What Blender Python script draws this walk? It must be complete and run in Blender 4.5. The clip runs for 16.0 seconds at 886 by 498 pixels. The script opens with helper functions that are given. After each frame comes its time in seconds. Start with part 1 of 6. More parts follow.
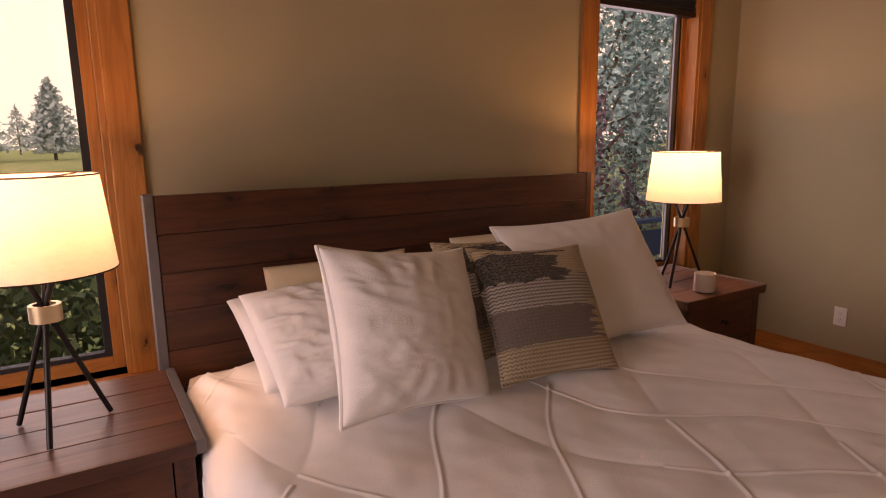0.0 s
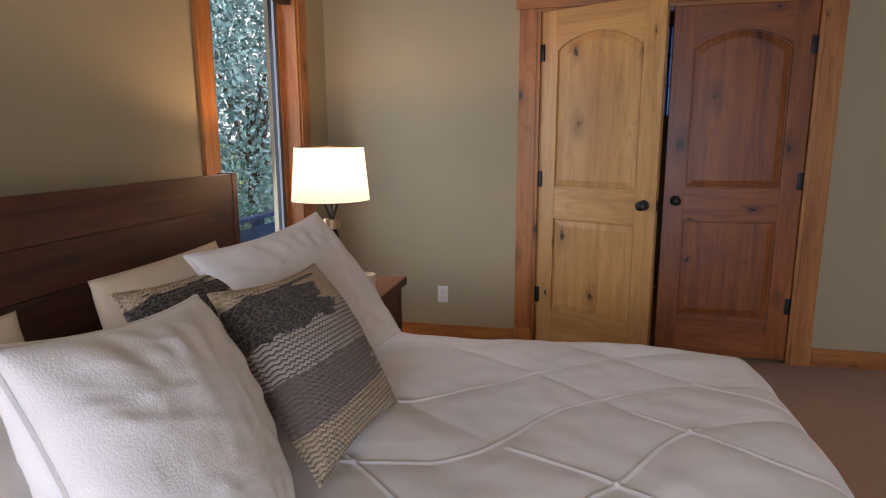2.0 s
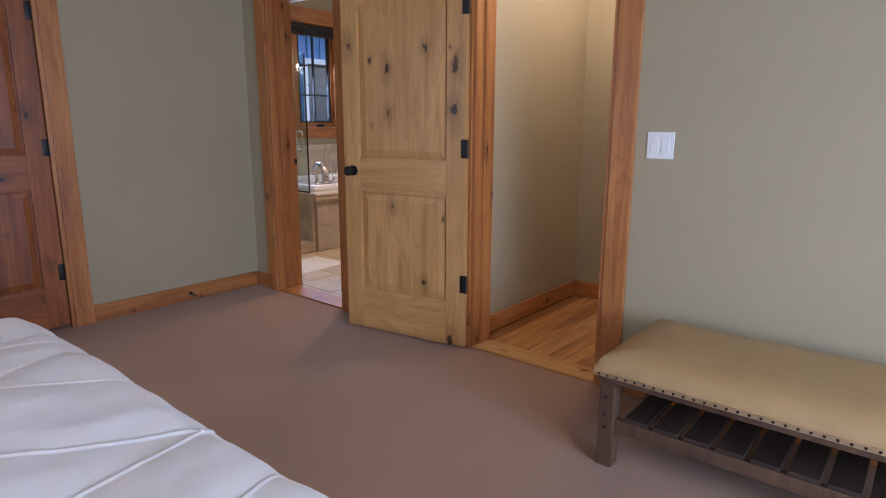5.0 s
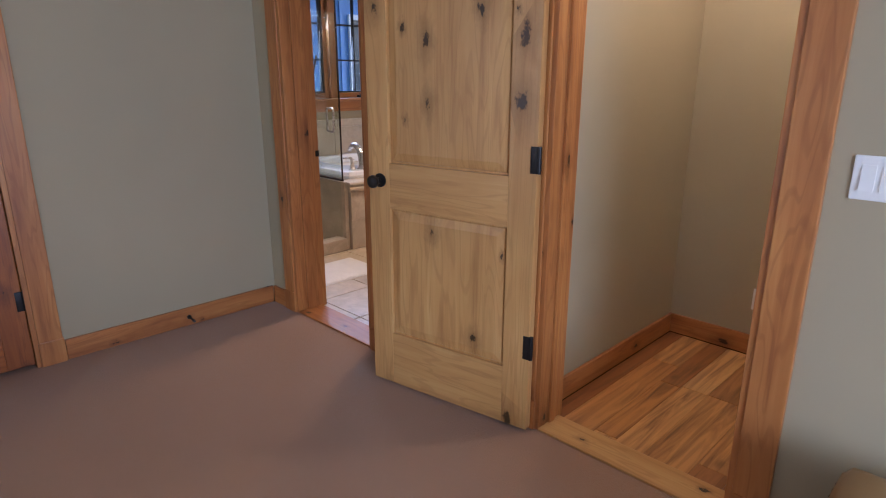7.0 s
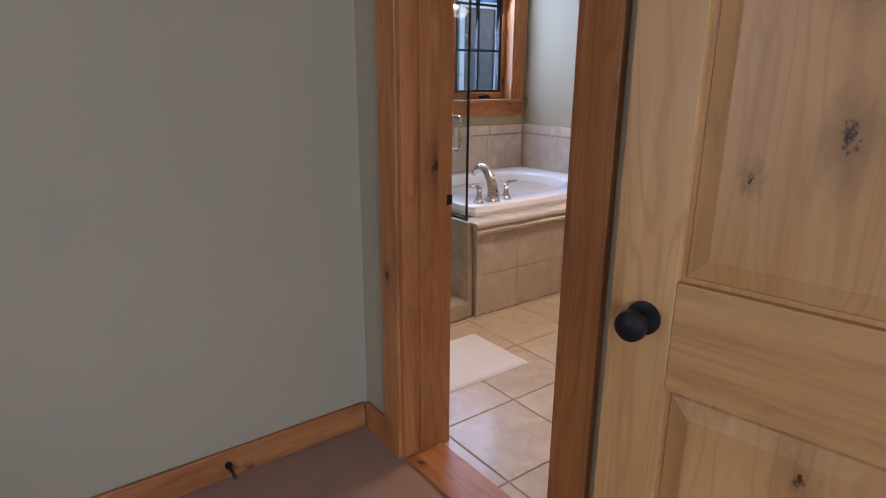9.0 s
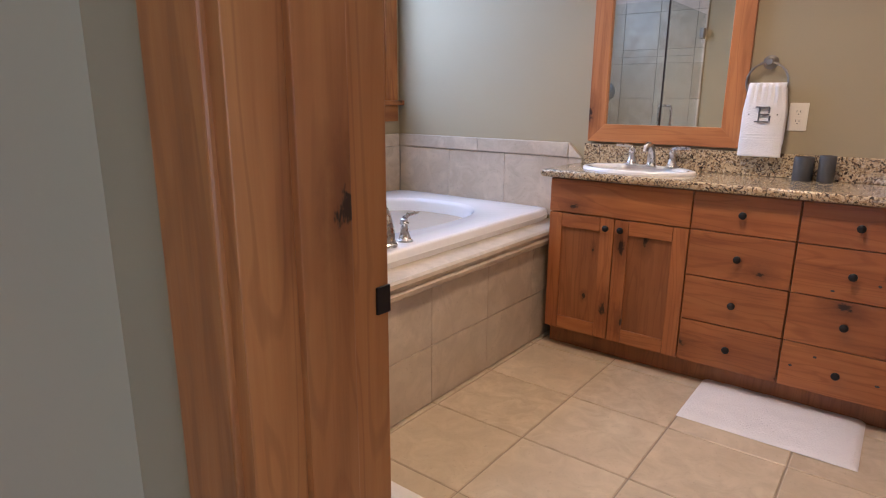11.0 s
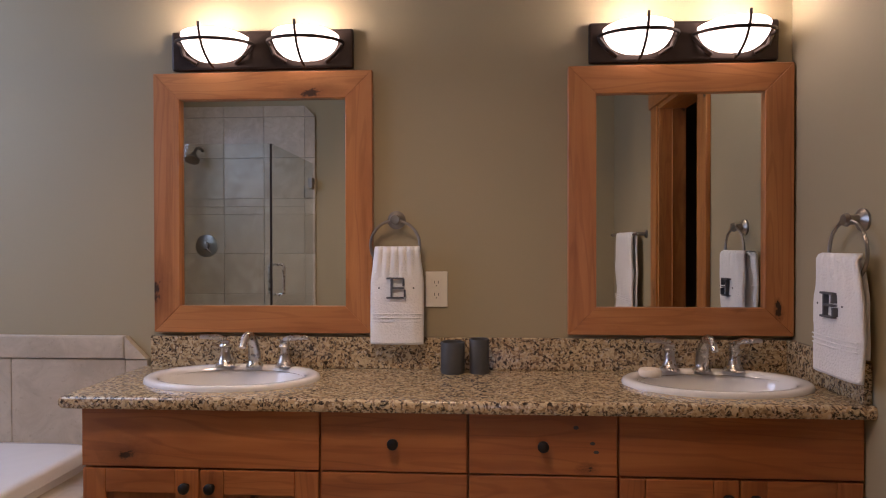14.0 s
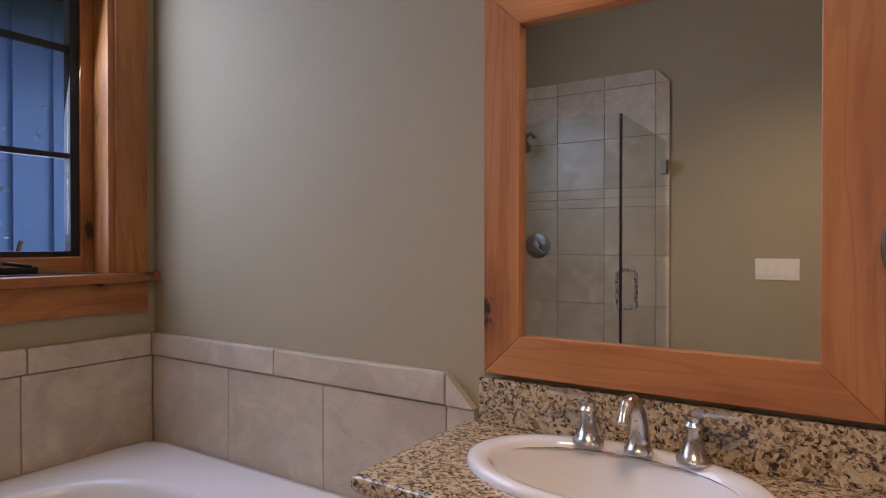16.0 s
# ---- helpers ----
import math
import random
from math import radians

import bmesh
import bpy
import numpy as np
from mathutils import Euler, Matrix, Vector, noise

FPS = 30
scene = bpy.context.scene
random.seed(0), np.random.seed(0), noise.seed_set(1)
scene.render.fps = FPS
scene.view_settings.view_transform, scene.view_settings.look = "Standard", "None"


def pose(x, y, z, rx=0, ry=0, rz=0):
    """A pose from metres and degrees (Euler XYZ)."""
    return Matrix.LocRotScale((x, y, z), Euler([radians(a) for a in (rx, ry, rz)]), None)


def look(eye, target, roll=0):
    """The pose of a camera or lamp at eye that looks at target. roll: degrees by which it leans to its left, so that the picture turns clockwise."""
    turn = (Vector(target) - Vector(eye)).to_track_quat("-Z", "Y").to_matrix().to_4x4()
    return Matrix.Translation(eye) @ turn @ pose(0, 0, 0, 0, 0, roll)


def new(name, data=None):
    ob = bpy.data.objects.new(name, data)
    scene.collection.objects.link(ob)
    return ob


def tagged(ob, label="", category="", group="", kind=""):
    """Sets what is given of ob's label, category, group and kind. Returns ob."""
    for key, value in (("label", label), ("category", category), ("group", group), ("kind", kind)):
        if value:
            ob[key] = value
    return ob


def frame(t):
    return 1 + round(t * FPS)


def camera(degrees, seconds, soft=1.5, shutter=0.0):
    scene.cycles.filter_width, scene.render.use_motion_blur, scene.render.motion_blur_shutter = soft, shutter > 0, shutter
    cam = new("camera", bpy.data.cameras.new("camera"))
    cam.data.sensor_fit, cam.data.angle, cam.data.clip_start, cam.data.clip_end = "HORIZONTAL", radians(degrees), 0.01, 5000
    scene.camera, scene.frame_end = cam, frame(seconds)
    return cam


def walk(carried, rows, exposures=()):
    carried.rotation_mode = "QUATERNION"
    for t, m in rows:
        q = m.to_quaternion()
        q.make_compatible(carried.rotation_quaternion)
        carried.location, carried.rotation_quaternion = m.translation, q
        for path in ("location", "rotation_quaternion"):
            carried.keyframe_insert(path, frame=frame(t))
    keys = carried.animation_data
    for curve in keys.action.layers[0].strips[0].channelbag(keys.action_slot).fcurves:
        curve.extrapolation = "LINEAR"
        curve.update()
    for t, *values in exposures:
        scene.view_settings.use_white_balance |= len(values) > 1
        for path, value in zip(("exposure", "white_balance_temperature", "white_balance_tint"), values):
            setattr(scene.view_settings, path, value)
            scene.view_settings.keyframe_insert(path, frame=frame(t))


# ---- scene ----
cam = camera(72.9, 16.0, soft=1.1)
EXPOSURES = [(0, -0.5, 9400, 53), (0.5, 0.05, 7000, 31), (1.5, 0.08, 6400, 26), (2.5, 0.1, 6200, 25), (4.5, 0.5, 5500, 25), (7, 0.66, 5350, 27), (8.5, 0.58, 5350, 27), (11, 0.7, 5450, 26), (12, 0.1, 5750, 29), (12.5, 0.2, 5850, 30), (13, -0.02, 5950, 30), (14, -0.13, 6000, 31), (15, 0.06, 6050, 31), (16, -0.12, 6100, 32)]
PATH = [
    (0, (1.374, 1.776, 1.421), (2.395, 3.458, 1.06), -0.7),
    (0.5, (1.41, 1.994, 1.39), (2.706, 3.475, 1.039), -0.7),
    (1, (1.392, 2.234, 1.39), (2.956, 3.427, 1.03), -0.3),
    (1.5, (1.43, 2.474, 1.374), (3.209, 3.311, 1.013), -0.3),
    (2, (1.368, 2.657, 1.385), (3.287, 3.086, 1.019), -0.2),
    (2.5, (1.271, 2.762, 1.378), (3.233, 2.65, 1.009), 0.0),
    (3, (1.209, 2.761, 1.36), (3.098, 2.219, 0.989), -0.2),
    (3.5, (1.184, 2.749, 1.322), (2.905, 1.796, 0.959), -0.0),
    (4, (1.142, 2.705, 1.312), (2.641, 1.434, 0.94), 0.2),
    (4.5, (1.123, 2.684, 1.288), (2.421, 1.21, 0.909), 0.3),
    (4.7, (1.131, 2.682, 1.272), (2.379, 1.171, 0.875), 0.4),
    (6.8, (1.731, 1.991, 1.441), (3.054, 0.596, 0.888), 0.1),
    (7, (1.835, 1.873, 1.436), (3.19, 0.51, 0.883), 0.1),
    (7.5, (2.094, 1.614, 1.439), (3.545, 0.354, 0.885), 0.1),
    (8, (2.484, 1.428, 1.412), (3.991, 0.235, 0.858), 0.4),
    (8.5, (2.899, 1.264, 1.407), (4.43, 0.104, 0.849), 0.5),
    (8.7, (3.069, 1.193, 1.417), (4.603, 0.039, 0.858), 0.4),
    (10.8, (4.394, 0.409, 1.236), (5.703, -1.018, 0.734), 0.4),
    (11, (4.468, 0.336, 1.231), (5.651, -1.202, 0.743), 0.4),
    (11.5, (4.6, 0.189, 1.283), (5.536, -1.553, 0.983), 0.4),
    (12, (4.695, 0.077, 1.337), (5.43, -1.773, 1.132), 0.0),
    (12.5, (4.788, -0.030, 1.345), (5.297, -1.972, 1.283), -0.1),
    (13, (4.749, -0.181, 1.337), (5.068, -2.155, 1.316), -0.3),
    (13.5, (4.722, -0.437, 1.325), (4.902, -2.428, 1.306), -0.2),
    (14, (4.733, -0.695, 1.312), (4.848, -2.692, 1.295), -0.1),
    (14.5, (4.792, -0.954, 1.311), (4.888, -2.952, 1.292), -0.2),
    (15, (4.881, -1.147, 1.325), (5.043, -3.14, 1.305), -0.4),
    (15.5, (5.016, -1.319, 1.323), (5.585, -3.236, 1.301), -0.1),
    (16, (5.149, -1.442, 1.31), (6.234, -3.121, 1.294), 0.0),
]
walk(cam, [(t, look(eye, target, roll)) for t, eye, target, roll in PATH], EXPOSURES)

# ---- world, sun and daylight ----
world = bpy.data.worlds.new("overcast_evening")
scene.world = world
world.use_nodes = True
_wn = world.node_tree.nodes
_sky = _wn.new("ShaderNodeTexSky")
_sky.sky_type, _sky.sun_disc = "NISHITA", False
_sky.sun_elevation, _sky.sun_rotation = radians(35), radians(208)
_sky.dust_density, _sky.air_density, _sky.ozone_density = 6.0, 1.0, 2.0
_bg = _wn["Background"]
_bg.inputs["Strength"].default_value = 0.13
world.node_tree.links.new(_sky.outputs[0], _bg.inputs[0])

_sun = new("sun", bpy.data.lights.new("sun", "SUN"))
_sun.data.energy, _sun.data.angle, _sun.data.color = 2.0, radians(20), (1.0, 0.95, 0.9)
_sun.matrix_world = look((0, 0, 60), (16, 30, 36))


def window_light(name, x, y, z, target, w, h, watts, colour=(0.72, 0.86, 1.0)):
    """Daylight that comes in through a window's opening."""
    lamp = new(name, bpy.data.lights.new(name, "AREA"))
    lamp.data.shape, lamp.data.size, lamp.data.size_y = "RECTANGLE", w, h
    lamp.data.energy, lamp.data.color = watts, colour
    lamp.matrix_world = look((x, y, z), target)
    return lamp


def bulb(name, x, y, z, watts, radius=0.03, colour=(1.0, 0.66, 0.34)):
    lamp = new(name, bpy.data.lights.new(name, "POINT"))
    lamp.data.energy, lamp.data.shadow_soft_size, lamp.data.color = watts, radius, colour
    lamp.location = (x, y, z)
    return lamp


DAY = 1.0
window_light("daylight_left_window", 0.94, 4.50, 1.42, (0.94, 0, 1.0), 1.0, 1.7, 11 * DAY)
window_light("daylight_right_window", 4.39, 4.50, 1.42, (4.39, 0, 1.0), 0.86, 1.7, 16 * DAY)
window_light("daylight_west_window", -1.27, 2.1, 1.25, (5, 1.9, -0.1), 2.2, 1.3, 98 * DAY)
window_light("daylight_bath_window", 7.22, -1.90, 1.86, (4, -1.9, 0.9), 1.1, 1.1, 26 * DAY, (0.6, 0.78, 1.0))
window_light("daylight_closet_window", 7.22, 1.9, 1.96, (5.5, 1.9, 1.2), 0.8, 0.8, 1.2 * DAY)
bulb("bulb_lamp_left", 1.265, 3.70, 1.29, 12, 0.025, (1.0, 0.64, 0.31))
bulb("bulb_lamp_right", 4.13, 3.84, 1.29, 16, 0.025, (1.0, 0.64, 0.31))
SCONCE_X = (5.64, 5.34, 4.278, 3.985)
for _x in SCONCE_X:
    bulb("bulb_sconce", _x - 0.05, -2.55, 2.005, 2.6, 0.025, (1.0, 0.84, 0.62))
bulb("bulb_hall", 2.6, -0.75, 2.55, 25, 0.08, (1.0, 0.82, 0.58))


def downlight(name, x, y, z, watts, colour=(1.0, 0.74, 0.44)):
    """A spot lamp in place of a recessed ceiling can, shining down in a wide cone."""
    lamp = new(name, bpy.data.lights.new(name, "SPOT"))
    lamp.data.energy, lamp.data.shadow_soft_size, lamp.data.color = watts, 0.18, colour
    lamp.data.spot_size, lamp.data.spot_blend = radians(140), 0.8
    lamp.location = (x, y, z)
    return lamp


# Unseen lamp, added overhead to brighten the floor, tub and cabinets.
downlight("unseen_can_bath", 5.1, -1.3, 2.70, 92)

# ---- building helpers ----


def bx(bm, x0, x1, y0, y1, z0, z1, bev=0.0):
    """A box from its bounds, its edges bevelled."""
    m = Matrix.LocRotScale(((x0 + x1) / 2, (y0 + y1) / 2, (z0 + z1) / 2), None, (abs(x1 - x0), abs(y1 - y0), abs(z1 - z0)))
    vs = bmesh.ops.create_cube(bm, size=1.0, matrix=m)["verts"]
    if bev:
        es = list({e for v in vs for e in v.link_edges})
        bmesh.ops.bevel(bm, geom=es, offset=bev, segments=2, affect="EDGES", profile=0.6)
    return bm


def rod(bm, a, b, r0, r1=None, seg=12):
    """A round bar from a to b."""
    a, b = Vector(a), Vector(b)
    d = b - a
    m = Matrix.Translation((a + b) / 2) @ d.to_track_quat("Z", "Y").to_matrix().to_4x4()
    bmesh.ops.create_cone(bm, cap_ends=True, segments=seg, radius1=r0, radius2=r0 if r1 is None else r1, depth=d.length, matrix=m)
    return bm


def turned(bm, profile, seg=24, m=Matrix(), sx=1.0, sy=1.0, close=False):
    """A turned shape: profile rows of (radius, height)."""
    rings = []
    for r, z in profile:
        if r < 1e-5:
            rings.append([bm.verts.new(m @ Vector((0, 0, z)))])
        else:
            rings.append([bm.verts.new(m @ Vector((r * sx * math.cos(2 * math.pi * i / seg), r * sy * math.sin(2 * math.pi * i / seg), z))) for i in range(seg)])
    for a, b in zip(rings, rings[1:]):
        for i in range(seg):
            j = (i + 1) % seg
            if len(a) == 1 and len(b) == 1:
                continue
            if len(a) == 1:
                bm.faces.new((a[0], b[i], b[j]))
            elif len(b) == 1:
                bm.faces.new((a[i], a[j], b[0]))
            else:
                bm.faces.new((a[i], a[j], b[j], b[i]))
    bmesh.ops.recalc_face_normals(bm, faces=bm.faces)
    return bm


def tube(bm, pts, r, seg=10, closed=False):
    """A round tube along points; r a number or one a point."""
    pts = [Vector(p) for p in pts]
    n = len(pts)
    rr = r if isinstance(r, (list, tuple)) else [r] * n
    rings, up = [], None
    for i, p in enumerate(pts):
        t = (pts[(i + 1) % n] - pts[i - 1]) if closed else (pts[min(i + 1, n - 1)] - pts[max(i - 1, 0)])
        t.normalize()
        if up is None:
            up = t.orthogonal()
        up = (up - t * up.dot(t)).normalized()
        s = t.cross(up)
        rings.append([bm.verts.new(p + rr[i] * (math.cos(2 * math.pi * k / seg) * up + math.sin(2 * math.pi * k / seg) * s)) for k in range(seg)])
    for i in range(n if closed else n - 1):
        a, b = rings[i], rings[(i + 1) % n]
        for k in range(seg):
            j = (k + 1) % seg
            bm.faces.new((a[k], a[j], b[j], b[k]))
    if not closed:
        bm.faces.new(rings[0])
        bm.faces.new(rings[-1])
    bmesh.ops.recalc_face_normals(bm, faces=bm.faces)
    return bm


def grid(bm, nu, nv, f):
    """A sheet of nu x nv cells through f(u, v), u and v from 0 to 1."""
    vs = [[bm.verts.new(f(i / nu, j / nv)) for j in range(nv + 1)] for i in range(nu + 1)]
    for i in range(nu):
        for j in range(nv):
            bm.faces.new((vs[i][j], vs[i + 1][j], vs[i + 1][j + 1], vs[i][j + 1]))
    return bm


def prism(bm, pts, axis, lo, hi):
    """A polygon given in two coordinates, drawn out along the third axis."""
    def at(p, q):
        c = list(p)
        c.insert(axis, q)
        return bm.verts.new(c)
    a, b = [at(p, lo) for p in pts], [at(p, hi) for p in pts]
    bm.faces.new(a)
    bm.faces.new(b)
    for i in range(len(pts)):
        j = (i + 1) % len(pts)
        bm.faces.new((a[i], a[j], b[j], b[i]))
    bmesh.ops.recalc_face_normals(bm, faces=bm.faces)
    return bm


def mesh_of(name, bm, mat, smooth=False):
    me = bpy.data.meshes.new(name)
    bm.to_mesh(me)
    bm.free()
    if mat:
        me.materials.append(mat)
    if smooth:
        me.polygons.foreach_set("use_smooth", [True] * len(me.polygons))
        if smooth != "all":
            me.set_sharp_from_angle(angle=radians(40))
    return me


def part(name, bm, mat, parent=None, label="", smooth=False):
    """Links a bmesh as one mesh object, under a thing or a part of it."""
    ob = new(name, mesh_of(name, bm, mat, smooth))
    if parent:
        ob.parent = parent
    return tagged(ob, label)


ORIGIN = Vector((0, 0, 0))   # where the frame of the room being furnished lies


def thing(name, label, category, group="", m=None, kind=""):
    """An empty that carries the parts of one thing."""
    ob = new(name)
    ob.empty_display_size = 0.05
    ob.matrix_basis = Matrix.Translation(ORIGIN) @ (m if m is not None else Matrix())
    return tagged(ob, label, category, group, kind)


def solo(name, bm, mat, label, category="", group="", kind="", smooth=False):
    ob = part(name, bm, mat, None, "", smooth)
    ob.location = ORIGIN
    return tagged(ob, label, category, group, kind)


B = bmesh.new

# ---- materials ----


class Nodes:
    """A short way to write a node material."""

    def __init__(self, name, rough=0.5, metal=0.0, **kw):
        self.mat = bpy.data.materials.new(name)
        self.mat.use_nodes = True
        self.t = self.mat.node_tree
        self.b = self.t.nodes["Principled BSDF"]
        self.b.inputs["Roughness"].default_value = rough
        self.b.inputs["Metallic"].default_value = metal
        for k, v in kw.items():
            self.b.inputs[k.replace("_", " ")].default_value = v

    def link(self, a, b):
        self.t.links.new(a, b)

    def coords(self, sx=1, sy=1, sz=1, spread=True):
        c = self.t.nodes.new("ShaderNodeTexCoord")
        m = self.t.nodes.new("ShaderNodeMapping")
        m.inputs["Scale"].default_value = (sx, sy, sz)
        self.link(c.outputs["Object"], m.inputs["Vector"])
        if spread:
            o = self.t.nodes.new("ShaderNodeObjectInfo")
            k = self.t.nodes.new("ShaderNodeMath")
            k.operation = "MULTIPLY"
            k.inputs[1].default_value = 37.0
            self.link(o.outputs["Random"], k.inputs[0])
            x = self.t.nodes.new("ShaderNodeCombineXYZ")
            for i in range(3):
                self.link(k.outputs[0], x.inputs[i])
            self.link(x.outputs[0], m.inputs["Location"])
        return m.outputs["Vector"]

    def noise(self, vec, scale, detail=4, rough=0.55, distort=0.0):
        n = self.t.nodes.new("ShaderNodeTexNoise")
        n.inputs["Scale"].default_value, n.inputs["Detail"].default_value = scale, detail
        n.inputs["Roughness"].default_value, n.inputs["Distortion"].default_value = rough, distort
        self.link(vec, n.inputs["Vector"])
        return n.outputs["Fac"]

    def voronoi(self, vec, scale, feature="F1", rand=1.0):
        n = self.t.nodes.new("ShaderNodeTexVoronoi")
        n.feature = feature
        n.inputs["Scale"].default_value, n.inputs["Randomness"].default_value = scale, rand
        self.link(vec, n.inputs["Vector"])
        return n

    def ramp(self, fac, stops):
        r = self.t.nodes.new("ShaderNodeValToRGB")
        e = r.color_ramp.elements
        while len(e) < len(stops):
            e.new(0.5)
        for el, (p, c) in zip(e, stops):
            el.position = p
            el.color = (*c, 1) if len(c) == 3 else c
        self.link(fac, r.inputs["Fac"])
        return r.outputs["Color"]

    def math(self, op, a, b=None):
        n = self.t.nodes.new("ShaderNodeMath")
        n.operation = op
        for i, v in enumerate((a, b)):
            if v is None:
                continue
            if isinstance(v, (int, float)):
                n.inputs[i].default_value = v
            else:
                self.link(v, n.inputs[i])
        return n.outputs[0]

    def mix(self, fac, a, b, mode="MIX"):
        n = self.t.nodes.new("ShaderNodeMix")
        n.data_type, n.blend_type = "RGBA", mode
        for key, v in ((0, fac), (6, a), (7, b)):
            if isinstance(v, (int, float)):
                n.inputs[key].default_value = v
            elif isinstance(v, tuple):
                n.inputs[key].default_value = (*v, 1) if len(v) == 3 else v
            else:
                self.link(v, n.inputs[key])
        return n.outputs[2]

    def base(self, col):
        if isinstance(col, tuple):
            self.b.inputs["Base Color"].default_value = (*col, 1)
        else:
            self.link(col, self.b.inputs["Base Color"])
        return self

    def bump(self, height, strength=0.2, dist=0.01):
        n = self.t.nodes.new("ShaderNodeBump")
        n.inputs["Strength"].default_value, n.inputs["Distance"].default_value = strength, dist
        self.link(height, n.inputs["Height"])
        self.link(n.outputs["Normal"], self.b.inputs["Normal"])
        return self

    def rough(self, fac, lo, hi):
        n = self.t.nodes.new("ShaderNodeMapRange")
        n.inputs["To Min"].default_value, n.inputs["To Max"].default_value = lo, hi
        self.link(fac, n.inputs["Value"])
        self.link(n.outputs[0], self.b.inputs["Roughness"])
        return self


def wood(name, pale, mid, dark, axis=2, rough=0.42, knots=0.5, blotch=0.5, fine=1.0, knot_scale=4.6):
    """Knotty timber, its grain along one axis of the object and bent round the knots."""
    n = Nodes(name, rough, Coat_Weight=0.06, Coat_Roughness=0.25)
    s = [9.0, 9.0, 9.0]
    s[axis] = 0.55
    v = n.coords(*s)
    k = [1.0, 1.0, 1.0]
    k[axis] = 0.55
    vk = n.coords(*k)
    grain = n.noise(v, 2.2 * fine, 6, 0.6, 0.7)
    streak = n.noise(v, 9.0 * fine, 3, 0.5, 0.2)
    sep = n.t.nodes.new("ShaderNodeSeparateXYZ")
    n.link(vk, sep.inputs[0])
    o = [i for i in range(3) if i != axis]
    flat = n.t.nodes.new("ShaderNodeCombineXYZ")
    n.link(sep.outputs[axis], flat.inputs[0])
    n.link(n.math("ADD", sep.outputs[o[0]], sep.outputs[o[1]]), flat.inputs[1])
    vor = n.voronoi(flat.outputs[0], knot_scale)
    vor.voronoi_dimensions = "2D"
    pick = n.t.nodes.new("ShaderNodeSeparateColor")
    n.link(vor.outputs["Color"], pick.inputs[0])
    kd = n.math("ADD", vor.outputs["Distance"], n.math("MULTIPLY", n.math("SUBTRACT", n.noise(vk, 26, 4, 0.75), 0.5), 0.34))
    kd = n.math("DIVIDE", kd, n.math("ADD", 0.35, n.math("MULTIPLY", n.math("POWER", pick.outputs[1], 2.0), 1.3)))
    ring = n.math("SINE", n.math("ADD", n.math("MULTIPLY", n.noise(v, 0.9, 2, 0.4, 1.6), 46.0), n.math("MULTIPLY", vor.outputs["Distance"], 9.0)))
    blot = n.noise(vk, 2.6, 4)
    col = n.ramp(grain, [(0.22, dark), (0.46, mid), (0.74, pale)])
    col = n.mix(n.math("MULTIPLY", n.ramp(streak, [(0.35, (0, 0, 0)), (0.7, (1, 1, 1))]), 0.35), col, mid)
    col = n.mix(n.math("MULTIPLY", n.ramp(blot, [(0.4, (0, 0, 0)), (0.7, (1, 1, 1))]), blotch), col, dark)
    col = n.mix(n.math("MULTIPLY", n.ramp(ring, [(0.55, (0, 0, 0)), (0.95, (1, 1, 1))]), 0.30), col, dark)
    gate = n.math("GREATER_THAN", pick.outputs[0], 1.0 - 1.05 * knots)
    halo = n.math("MULTIPLY", n.ramp(kd, [(0.05, (1, 1, 1)), (0.27, (0, 0, 0))]), gate)
    core = n.math("MULTIPLY", n.ramp(kd, [(0.030, (1, 1, 1)), (0.058, (0, 0, 0))]), gate)
    col = n.mix(n.math("MULTIPLY", halo, 0.55), col, tuple(c * 0.55 for c in dark))
    col = n.mix(n.math("MULTIPLY", core, 0.92), col, tuple(c * 0.08 for c in dark))
    n.base(col).rough(streak, rough - 0.08, rough + 0.12)
    return n.bump(n.math("SUBTRACT", grain, n.math("MULTIPLY", core, 0.8)), 0.22, 0.004).mat


def paint(name, col, rough=0.75, bump=0.10):
    n = Nodes(name, rough)
    v = n.coords(spread=False)
    big, small = n.noise(v, 1.1, 3), n.noise(v, 55, 3)
    c = n.mix(n.ramp(big, [(0.3, (0, 0, 0)), (0.7, (1, 1, 1))]), tuple(x * 0.96 for x in col), tuple(min(1, x * 1.03) for x in col))
    n.base(c)
    return n.bump(n.math("ADD", small, n.math("MULTIPLY", n.noise(v, 9, 2), 0.8)), bump, 0.004).mat


def plain(name, col, rough=0.5, metal=0.0, var=0.12, scale=30, bump=0.0, **kw):
    n = Nodes(name, rough, metal, **kw)
    v = n.coords()
    f = n.noise(v, scale, 4)
    n.base(n.mix(f, tuple(x * (1 - var) for x in col), tuple(min(1, x * (1 + var)) for x in col))).rough(f, max(0.02, rough - 0.06), rough + 0.06)
    return n.bump(f, bump, 0.003).mat if bump else n.mat


def fabric(name, col, weave=420, bump=0.25, rough=0.92, **kw):
    n = Nodes(name, rough, Sheen_Weight=0.25, **kw)
    v = n.coords()
    f, g = n.noise(v, weave, 2), n.noise(v, 7, 4)
    n.base(n.mix(g, tuple(x * 0.93 for x in col), tuple(min(1, x * 1.04) for x in col)))
    return n.bump(n.math("ADD", f, n.math("MULTIPLY", g, 2.0)), bump, 0.004).mat


